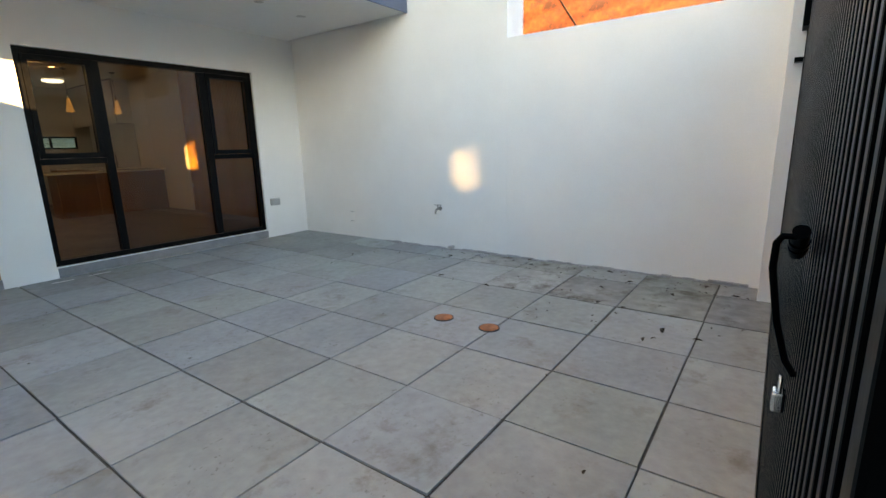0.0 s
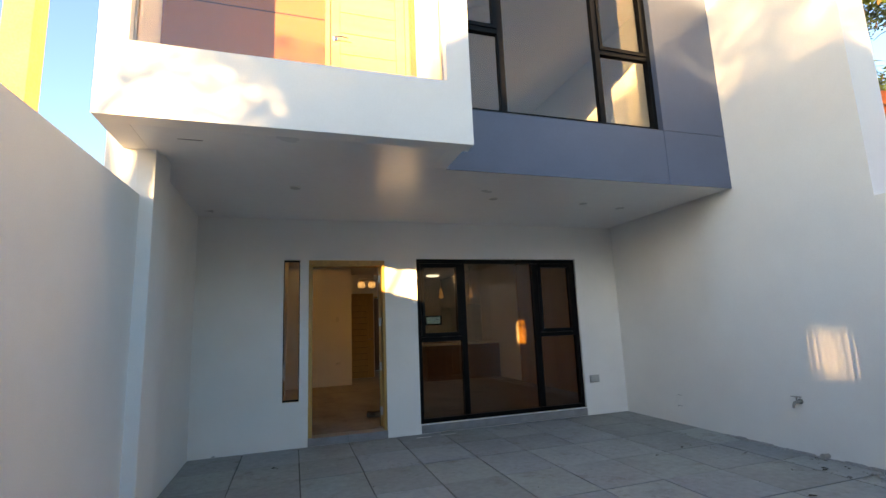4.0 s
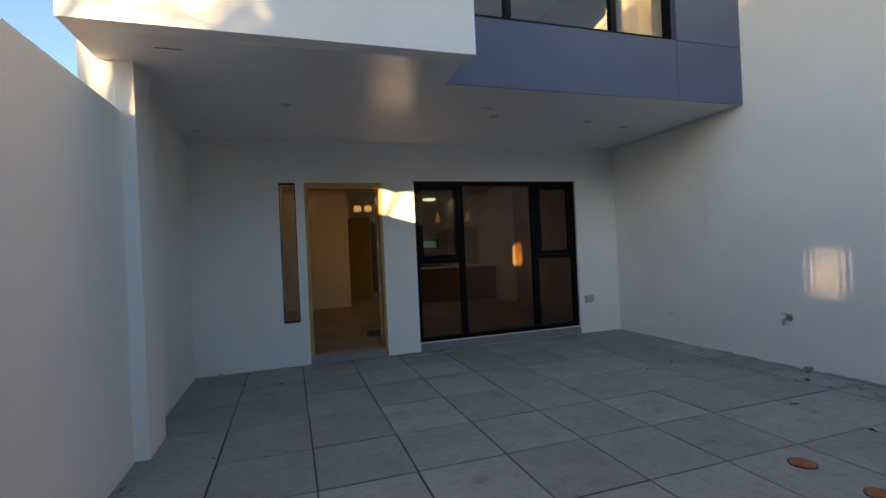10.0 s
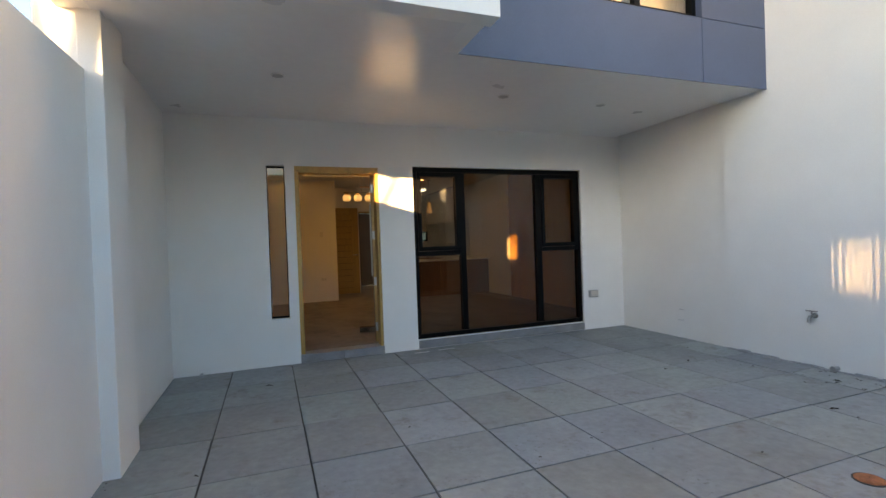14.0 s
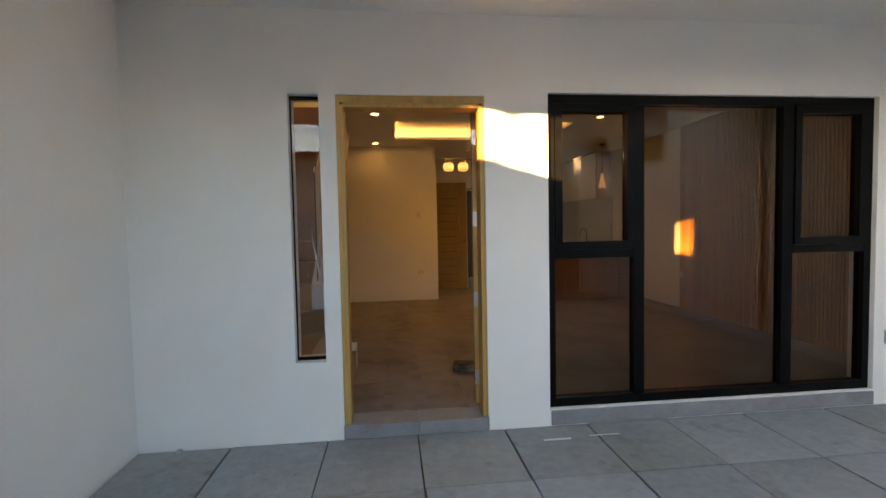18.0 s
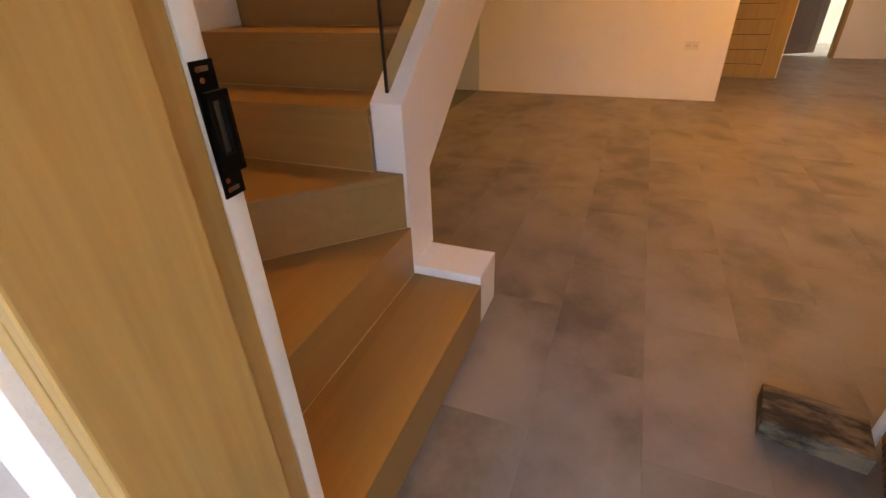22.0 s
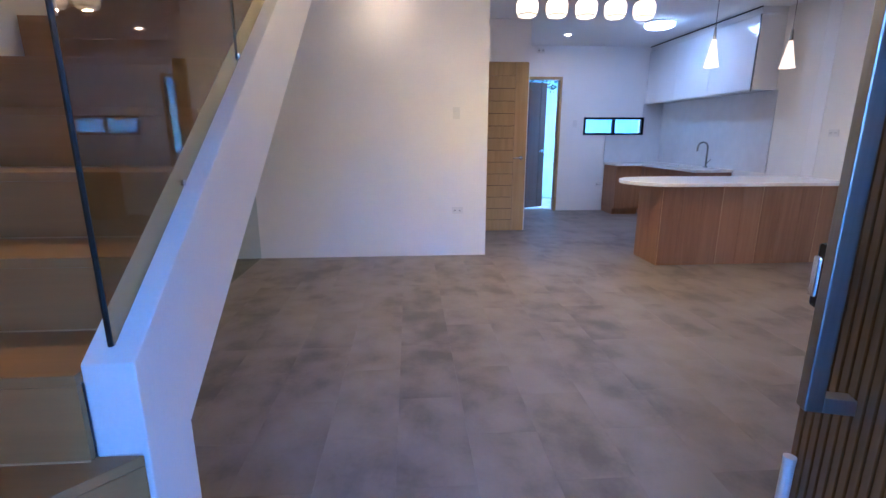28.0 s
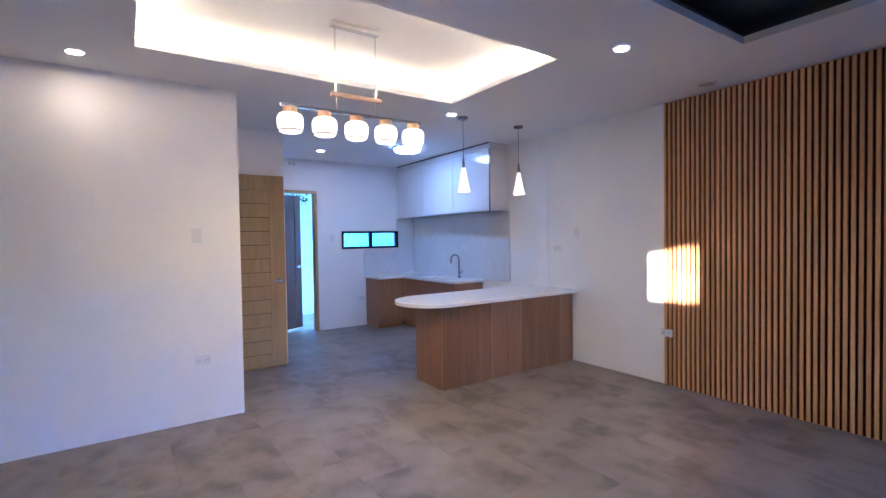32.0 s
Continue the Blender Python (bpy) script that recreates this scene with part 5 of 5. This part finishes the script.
# ---- rear door ----
t = thing("door_frame_rear", (2.74, 14.1, FZ), "brown wooden rear door frame", "door frame")
tagged(t, kind="structure")
for a, b in ((RD[0] + 0.001, RD[0] + 0.042), (RD[1] - 0.042, RD[1] - 0.001)):
    part("jamb", box(a, b, 14.068, 14.20, FZ, 2.262, 0.003), "door_wood", t)
part("head", box(RD[0] + 0.001, RD[1] - 0.001, 14.068, 14.20, 2.262, 2.304, 0.003), "door_wood", t)
t = thing("door_rear", (0, 0, 0), "dark brown rear door standing open to the yard", "door")
tagged(t, kind="structure")
plank_leaf(t, 0.0, 0.75, -0.042, -0.002, FZ + 0.01, 2.255, "dark_door_wood", 1, 0.13)
lever(t, 0.69, -0.042, 1.10, -1, -1)
t.matrix_basis = pose(2.365, 14.235, 0, 0, 0, 28)
t = thing("yard_plants", (2.9, 15.9, 2.5), "dark green plants hanging over the yard wall", "plant")
bm = bmesh.new()
rng = random.Random(11)
for i in range(260):
    o = Vector((rng.uniform(2.2, 3.6), rng.uniform(15.75, 15.98), rng.uniform(2.25, 2.75)))
    d = Vector((rng.uniform(-1, 1), rng.uniform(-1, 0), rng.uniform(-1, 0.3))).normalized() * rng.uniform(0.06, 0.13)
    s = d.orthogonal().normalized() * 0.025
    bm.faces.new([bm.verts.new(o), bm.verts.new(o + d / 2 + s), bm.verts.new(o + d), bm.verts.new(o + d / 2 - s)])
part("foliage", bm, "leaf_green", t)

# ---- low kitchen window ----
t = thing("window_kitchen", (4.09, 14.1, KW[2]), "low wide black sliding kitchen window", "window")
tagged(t, kind="structure")
x0, x1, z0, z1 = KW
part("window_frame", slab("y", 14.07, 14.14, x0 + 0.001, x1 - 0.001, z0 + 0.001, z1 - 0.001, [(x0 + 0.035, x1 - 0.035, z0 + 0.035, z1 - 0.035)]), "black_aluminium", t)
part("mullion", box(4.07, 4.115, 14.075, 14.135, z0 + 0.036, z1 - 0.036, 0.002), "black_aluminium", t)
for a, b in ((x0 + 0.034, 4.071), (4.114, x1 - 0.034)):
    part("pane", box(a, b, 14.10, 14.105, z0 + 0.034, z1 - 0.034), "clear_glass", t)

# ---- kitchen ----
def cupboard(name, x0, x1, y0, y1, z0, z1, doors, face, mat, label, group, handle=False, kick=0.0):
    """A cabinet unit: body, doors on the face towards -x or -y, plinth."""
    t = thing(name, ((x0 + x1) / 2, (y0 + y1) / 2, z0), label, "cabinet", group)
    part("body", box(x0 + (0.019 if face == "x" else 0), x1, y0 + (0.019 if face == "y" else 0), y1, z0 + kick, z1), mat, t)
    if kick:
        part("plinth", box(x0 + (0.07 if face == "x" else 0.005), x1, y0 + (0.07 if face == "y" else 0.005), y1, z0, z0 + kick - 0.001), mat, t)
    for i in range(doors):
        if face == "x":
            a, b = y0 + (y1 - y0) * i / doors, y0 + (y1 - y0) * (i + 1) / doors
            part("door", box(x0, x0 + 0.018, a + 0.0015, b - 0.0015, z0 + kick + 0.003, z1 - 0.004, 0.0015), mat, t)
        else:
            a, b = x0 + (x1 - x0) * i / doors, x0 + (x1 - x0) * (i + 1) / doors
            part("door", box(a + 0.0015, b - 0.0015, y0, y0 + 0.018, z0 + kick + 0.003, z1 - 0.004, 0.0015), mat, t)
    return t


CX = 4.605
for i, (a, b) in enumerate(((11.578, 12.40), (12.402, 13.23), (13.232, 14.076))):
    cupboard("wall_cabinet", CX, XR - 0.002, a, b, 1.885, 2.70, 1 if i != 2 else 2, "x", "gloss_white", "glossy white handleless wall cabinet", "kitchen wall cabinets")
solid("cabinet_filler", box(CX + 0.02, XR - 0.002, 11.578, 14.076, 2.704, 2.783), "gloss_white", "white filler strip above the wall cabinets", "filler", at=(CX + 0.1, 12.9, 2.704))
# black strip stands for the shade in the gap above the cabinets
solid("cabinet_shadow_gap", box(CX + 0.002, CX + 0.018, 11.578, 14.076, 2.772, 2.784), "rubber", "black strip for the shaded gap under the ceiling", "trim", kind="structure")
solid("cabinet_underlight_rail", box(CX + 0.001, CX + 0.02, 11.578, 14.076, 1.872, 1.8845), "brushed_steel", "dark steel finger rail under the wall cabinets", "rail", at=(CX, 12.9, 1.872))
solid("cabinet_edge_profile", box(CX - 0.002, CX + 0.012, 11.569, 11.5775, 1.872, 2.70), "dark_steel", "dark steel edge profile on the wall cabinet end", "trim", kind="structure")
solid("backsplash_right", box(XR - 0.014, XR - 0.002, 11.54, 14.064, 0.925, 1.884), "marble", "glossy pale marble backsplash", "backsplash", kind="structure")
solid("backsplash_rear", slab("y", 14.066, 14.078, 3.955, XR - 0.015, 0.925, 1.884, [(3.9, KW[1] + 0.002, KW[2] - 0.002, KW[3] + 0.002), (3.9, 4.58, KW[3], 1.9)]), "marble", "glossy pale marble backsplash", "backsplash", kind="structure")

cupboard("base_cabinet", 3.975, 4.40, 13.56, 14.064, FZ, 0.888, 1, "y", "walnut", "walnut base cabinet with a recessed plinth", "kitchen base cabinets", kick=0.10)
cupboard("base_cabinet", 4.41, XR - 0.015, 12.84, 14.06, FZ, 0.888, 2, "x", "walnut", "walnut base cabinet under the sink", "kitchen base cabinets", kick=0.10)
cupboard("base_cabinet", 4.41, XR - 0.015, 12.12, 12.838, FZ, 0.888, 1, "x", "walnut", "walnut base cabinet at the counter end", "kitchen base cabinets", kick=0.10)
bm = slab("z", 0.889, 0.922, 3.955, XR - 0.0145, 12.10, 14.065, [(3.95, 4.385, 12.05, 13.535), (4.52, 4.80, 12.72, 13.22)])
solid("worktop", bm, "quartz", "white quartz kitchen worktop with a sink cutout", "worktop", at=(4.4, 13.4, 0.889))
t = thing("kitchen_sink", (4.66, 12.97, 0.73), "undermount steel sink in the white worktop", "sink")
bm = slab("z", 0.745, 0.752, 4.515, 4.805, 12.715, 13.225)
for bx in ((4.512, 4.5195, 12.715, 13.225), (4.8005, 4.808, 12.715, 13.225)):
    box(bx[0], bx[1], bx[2], bx[3], 0.745, 0.888, 0, bm)
for by in ((12.712, 12.7195), (13.2205, 13.228)):
    box(4.512, 4.808, by[0], by[1], 0.745, 0.888, 0, bm)
part("basin", bm, "dark_steel", t)
part("drain", lathe([(0.04, 0.7525), (0.038, 0.755), (0, 0.7535)], 4.66, 12.97, 20), "chrome", t)
t = thing("kitchen_faucet", (4.86, 12.62, 0.922), "tall chrome gooseneck kitchen faucet", "faucet")
part("base", lathe([(0.027, 0.9225), (0.027, 0.93), (0.02, 0.94), (0.0, 0.94)], 4.86, 12.62, 20), "dark_steel", t, smooth=True)
pts = [(4.86, 12.62, 0.94), (4.86, 12.62, 1.20)] + [(4.86 - 0.075 + 0.075 * math.cos(a), 12.62 + 0.0, 1.20 + 0.075 * math.sin(a)) for a in (0.5, 1.0, 1.57, 2.1, 2.65, 3.14)] + [(4.71, 12.62, 1.15)]
part("spout", tube(pts, 0.012, seg=12), "dark_steel", t, smooth=True)
part("lever", tube([(4.86, 12.595, 0.99), (4.86, 12.56, 1.01), (4.86, 12.52, 1.04)], [0.009, 0.007, 0.006], seg=10), "dark_steel", t, smooth=True)

# island with a round-ended white top
t = thing("kitchen_island", (4.0, 10.72, FZ), "walnut-clad breakfast bar with vertical boards", "kitchen island")
IY0, IY1, IX0 = 10.484, 10.955, 3.08
part("core", box(IX0 + 0.016, XR - 0.004, IY0 + 0.016, IY1 - 0.016, FZ, 0.885), "walnut", t)
n = 9
for i in range(n):
    a, b = IX0 + (XR - 0.004 - IX0) * i / n, IX0 + (XR - 0.004 - IX0) * (i + 1) / n
    part("front_board", box(a + 0.0008, b - 0.0008, IY0, IY0 + 0.0155, FZ, 0.885, 0.0028), "walnut", t)
    part("back_board", box(a + 0.0008, b - 0.0008, IY1 - 0.0155, IY1, FZ, 0.885, 0.0012), "walnut", t)
# thin pale strips draw the reflections along four board seams
for i in (0, 3, 5, 8):
    a = IX0 + (XR - 0.004 - IX0) * i / n + 0.002
    part("seam_glint", box(a, a + 0.004, IY0 - 0.0008, IY0 - 0.0001, FZ + 0.004, 0.88), "light_wood", t, "pale strip painted as light caught on a board seam")
for i in range(2):
    a, b = IY0 + 0.016 + (IY1 - IY0 - 0.032) * i / 2, IY0 + 0.016 + (IY1 - IY0 - 0.032) * (i + 1) / 2
    part("end_board", box(IX0, IX0 + 0.0155, a + 0.0008, b - 0.0008, FZ, 0.885, 0.0012), "walnut", t)
TY0, TY1, TX = 10.395, 11.165, 2.80
rad = (TY1 - TY0) / 2
o = [(XR - 0.002, TY0), (XR - 0.002, TY1)]
o += [(TX + rad + rad * math.cos(a), (TY0 + TY1) / 2 + rad * math.sin(a)) for a in (math.pi / 2 + math.pi * k / 20 for k in range(21))]
top = solid("island_top", prism(o, "z", 0.886, 0.922, 0.004), "quartz", "white quartz bar top with a round end", "worktop", at=(3.9, 10.78, 0.886))
solid("wall_column", box(4.9255, XR - 0.002, 10.86, 11.02, 0.923, CZ - 0.001, 0.004), "wall_paint", "shallow white column on the side wall", "column", kind="structure")

# ---- slatted wall ----
slw = thing("slat_wall", (4.92, 7.7, FZ), "brown wooden slat wall on a dark backing", "slat wall")
tagged(slw, kind="structure")
part("backing", box(XR - 0.008, XR - 0.001, YI + 0.004, 9.352, FZ, CZ - 0.002), "slat_backing", slw)
first = part("slat", box(XR - 0.026, XR - 0.0085, YI + 0.006, YI + 0.0300, FZ + 0.002, CZ - 0.003, 0.002), "slat_wood", slw)
n = 76
for i in range(1, n):
    s = first.copy()
    scene.collection.objects.link(s)
    s.location = (0, i * (9.351 - YI - 0.0300) / (n - 1), 0)

# ---- sockets and switches ----
def wall_plate(name, x, y, z, w, h, n_way, label, group, gangs=2, mat="switch_grey", socket=True):
    """A face plate on a wall; n_way: '-y' or '-x', the way it faces."""
    t = thing(name, (x, y, z), label, "socket" if socket else "switch", group)

    def b(u0, u1, v0, v1, d0, d1, bev=0.002):
        if n_way == "-y":
            return box(x + u0, x + u1, y - d1, y - d0, z + v0, z + v1, bev)
        return box(x - d1, x - d0, y - u1, y - u0, z + v0, z + v1, bev)

    part("plate", b(-w / 2, w / 2, -h / 2, h / 2, 0.001, 0.008, 0.003), mat, t)
    for i in range(gangs):
        c = -w / 2 + w * (i + 0.5) / gangs
        part("gang", b(c - w / gangs * 0.36, c + w / gangs * 0.36, -h * 0.34, h * 0.34, 0.0082, 0.011), mat, t)
        if socket:
            for k in (-0.008, 0.008):
                part("slot", b(c + k - 0.0016, c + k + 0.0016, -0.008, 0.008, 0.0112, 0.0118, 0), "rubber", t)
    return t


wall_plate("wall_socket", 1.13, 11.04, 0.585, 0.118, 0.072, "-y", "double white wall socket on the plain wall", "wall sockets")
wall_plate("light_switch", 1.11, 11.04, 1.585, 0.072, 0.118, "-y", "tall white light switch plate", "light switches", 1, socket=False)
wall_plate("light_switch", 3.415, 14.08, 1.56, 0.072, 0.118, "-y", "white light switch beside the rear door", "light switches", 1, socket=False)
wall_plate("wall_socket", 3.90, 14.08, 0.545, 0.10, 0.072, "-y", "white wall socket low beside the base cabinet", "wall sockets")
wall_plate("light_switch", XR, 10.42, 1.57, 0.072, 0.118, "-x", "white light switch above the bar", "light switches", 1, socket=False)
wall_plate("wall_socket", XR, 10.70, 1.39, 0.118, 0.072, "-x", "double white wall socket above the bar", "wall sockets")
wall_plate("wall_socket", XR - 0.026, 9.325, 0.595, 0.118, 0.072, "-x", "double white wall socket at the slat wall's edge", "wall sockets")
t = thing("emergency_light", (2.78, 14.08, 2.70), "small white box with two round lights high on the wall", "emergency light")
part("box", box(2.71, 2.83, 14.045, 14.079, 2.665, 2.735, 0.004), "white_plastic", t)
for k in (2.74, 2.80):
    part("lens", tube([(k, 14.044, 2.70), (k, 14.036, 2.70)], 0.016, seg=14), "grey_plastic", t)

# ---- lamps ----
for x, y in ((0.46, 8.69), (0.40, 10.70), (3.40, 8.76), (3.40, 10.71), (2.94, 13.24)):
    downlight("downlight", x, y, CZ, True, "lit round recessed ceiling light with white trim", "ceiling downlights", 0.041)
    li = bpy.data.lights.new("downlight_lamp", "AREA")
    li.shape, li.size, li.energy, li.color, li.spread = "DISK", 0.08, DOWN_W, (1.0, 0.60, 0.18), radians(176)
    lo = new("downlight_lamp", li)
    lo.matrix_world = pose(x, y, CZ - 0.013)
downlight("downlight", 4.66, 8.83, CZ, False, "unlit round recessed ceiling light with white trim", "ceiling downlights", 0.058)
t = thing("smoke_detector", (1.44, 8.70, CZ), "round white detector on the ceiling", "smoke detector")
part("base", lathe([(0.062, CZ - 0.0005), (0.062, CZ - 0.012), (0.05, CZ - 0.02), (0, CZ - 0.021)], 1.44, 8.70, 24), "white_plastic", t, smooth=True)
part("chamber", lathe([(0.03, CZ - 0.0215), (0.027, CZ - 0.03), (0, CZ - 0.031)], 1.44, 8.70, 20), "white_plastic", t, smooth=True)

# light strips hidden on the tray's ledge
t = thing("cove_light", (1.95, 9.76, CZ + 0.05), "warm light strip hidden on the tray ledge", "light strip")
a, b, c, d = TRAY
for bx in ((a - 0.075, a - 0.055, c - 0.05, d + 0.05), (b + 0.055, b + 0.075, c - 0.05, d + 0.05), (a - 0.05, b + 0.05, c - 0.075, c - 0.055), (a - 0.05, b + 0.05, d + 0.055, d + 0.075)):
    part("strip", box(*bx, CZ + 0.052, CZ + 0.058), "led_warm", t)

# five-shade pendant
PX, PY = 1.945, 9.77
t = thing("pendant_bar_lamp", (PX, PY, 2.2), "hanging bar lamp with five lit opal glass shades", "pendant lamp")
part("canopy", box(1.775, 2.115, PY - 0.03, PY + 0.03, 2.925, 2.954, 0.004), "brushed_steel", t)
for x_ in (1.80, 2.09):
    part("rod", tube([(x_, PY, 2.926), (x_, PY, 2.385)], 0.006, seg=8), "chrome", t, smooth=True)
part("wood_bar", box(1.765, 2.125, PY - 0.014, PY + 0.014, 2.475, 2.50, 0.005), "light_wood", t, "short pale wooden bar")
part("lamp_bar", box(1.44, 2.44, PY - 0.012, PY + 0.012, 2.362, 2.384, 0.003), "chrome", t)
for i in range(5):
    x_ = 1.50 + i * 0.22
    cup = part("cup", lathe([(0.0, 2.362), (0.042, 2.362), (0.044, 2.325), (0.0, 2.325)], x_, PY, 22), "light_wood", t, "turned wooden lamp holder", smooth=True)
    part("shade", lathe([(0.040, 2.324), (0.066, 2.316), (0.078, 2.295), (0.078, 2.25), (0.070, 2.218), (0.055, 2.206), (0.030, 2.202), (0, 2.202)], x_, PY, 26), "opal_warm", t, "glowing opal glass shade", smooth=True)
    part("rim_band", lathe([(0.0712, 2.2215), (0.0725, 2.219), (0.0695, 2.2155), (0.066, 2.2125)], x_, PY, 26), "white_plastic", t, smooth=True)
    li = bpy.data.lights.new("pendant_bulb", "AREA")
    li.shape, li.size, li.energy, li.color = "DISK", 0.05, PENDANT_W, (1.0, 0.60, 0.18)
    lo = new("pendant_bulb", li)
    lo.matrix_world = pose(x_, PY, 2.196)

# two cone pendants over the bar
for x_ in (3.57, 4.35):
    t = thing("cone_pendant", (x_, 10.75, 2.0), "small hanging lamp with a lit white cone shade", "pendant lamp", "cone pendants")
    part("canopy", lathe([(0.052, CZ - 0.0005), (0.052, CZ - 0.018), (0.045, CZ - 0.024), (0, CZ - 0.024)], x_, 10.75, 22), "dark_steel", t, smooth=True)
    part("cord", tube([(x_, 10.75, CZ - 0.024), (x_, 10.75, 2.36)], 0.0034, seg=6), "dark_steel", t)
    part("holder", lathe([(0.0, 2.37), (0.008, 2.37), (0.012, 2.33), (0.017, 2.262), (0.0, 2.262)], x_, 10.75, 16), "dark_steel", t, smooth=True)
    part("shade", lathe([(0.017, 2.262), (0.026, 2.22), (0.045, 2.12), (0.068, 2.015), (0.066, 2.010), (0.060, 2.018), (0.04, 2.12), (0.02, 2.22)], x_, 10.75, 26), "opal_cone", t, "lit white glass cone", smooth=True)

# round cool kitchen light
t = thing("kitchen_ceiling_light", (3.88, 12.44, CZ), "bright cool round ceiling light in the kitchen", "ceiling light")
part("base", lathe([(0.19, CZ - 0.0005), (0.19, CZ - 0.02), (0.0, CZ - 0.02)], 3.88, 12.44, 32), "white_plastic", t)
part("diffuser", lathe([(0.182, CZ - 0.0205), (0.18, CZ - 0.05), (0.15, CZ - 0.065), (0, CZ - 0.068)], 3.88, 12.44, 32), "opal_cool", t, smooth=True)
li = bpy.data.lights.new("kitchen_lamp", "AREA")
li.shape, li.size, li.energy, li.color = "DISK", 0.30, KITCHEN_W, (0.72, 0.86, 1.0)
lo = new("kitchen_lamp", li)
lo.matrix_world = pose(3.88, 12.44, CZ - 0.075)

# lamp on the upper landing
t = thing("landing_light", (-0.45, 9.6, 5.75), "warm round ceiling light above the stairs", "ceiling light")
part("diffuser", lathe([(0.12, 5.749), (0.12, 5.72), (0.0, 5.70)], -0.45, 9.6, 24), "opal_warm", t, smooth=True)
li = bpy.data.lights.new("landing_lamp", "AREA")
li.shape, li.size, li.energy, li.color = "DISK", 0.2, LANDING_W, (1.0, 0.70, 0.24)
lo = new("landing_lamp", li)
lo.matrix_world = pose(-0.45, 9.6, 5.69)

# ---- vinyl floor tiles ----
floor_ob = bpy.data.objects["floor_bed"]
TW, TL = 0.305, 0.61
rng = random.Random(21)
col = 0
x = XL + 0.001
while x < XR - 0.01:
    xe = min(x + TW, XR - 0.001)
    y = YI + 0.003 - (0.305 if col % 2 else 0.0)
    while y < 14.27:
        ys, ye = max(y, YI + 0.003), min(y + TL, 14.275)
        if ye - ys > 0.02:
            part("tile", box(x + 0.0003, xe - 0.0003, ys + 0.0003, ye - 0.0003, 0.085, FZ + rng.uniform(-0.0004, 0.0003), 0.0), "vinyl", floor_ob)
        y += TL
    x += TW
    col += 1

# ---- courtyard pavers ----
yard = bpy.data.objects["courtyard_bed"]
XS = [-0.968, -0.405, 0.20, 0.785, 1.37, 1.945, 2.51, 3.10, 3.74, 4.42, 4.846]
YS = [-1.585, -0.95, -0.34, 0.255, 0.845, 1.42, 2.02, 2.64, 3.25, 3.92, 4.58, 5.20, 5.846]
rng = random.Random(8)
for i in range(len(XS) - 1):
    for j in range(len(YS) - 1):
        g, h = 0.0056, 0.0054
        dx, dy, dz = rng.uniform(-0.003, 0.003), rng.uniform(-0.003, 0.003), rng.uniform(-0.003, 0.001)
        part("paver", box(XS[i] + g + dx, XS[i + 1] - g + dx, YS[j] + h + dy, YS[j + 1] - h + dy, -0.0115, dz, 0.0016), "concrete_dirty" if i >= 8 and j <= 6 and rng.random() < 0.7 else "concrete", yard)
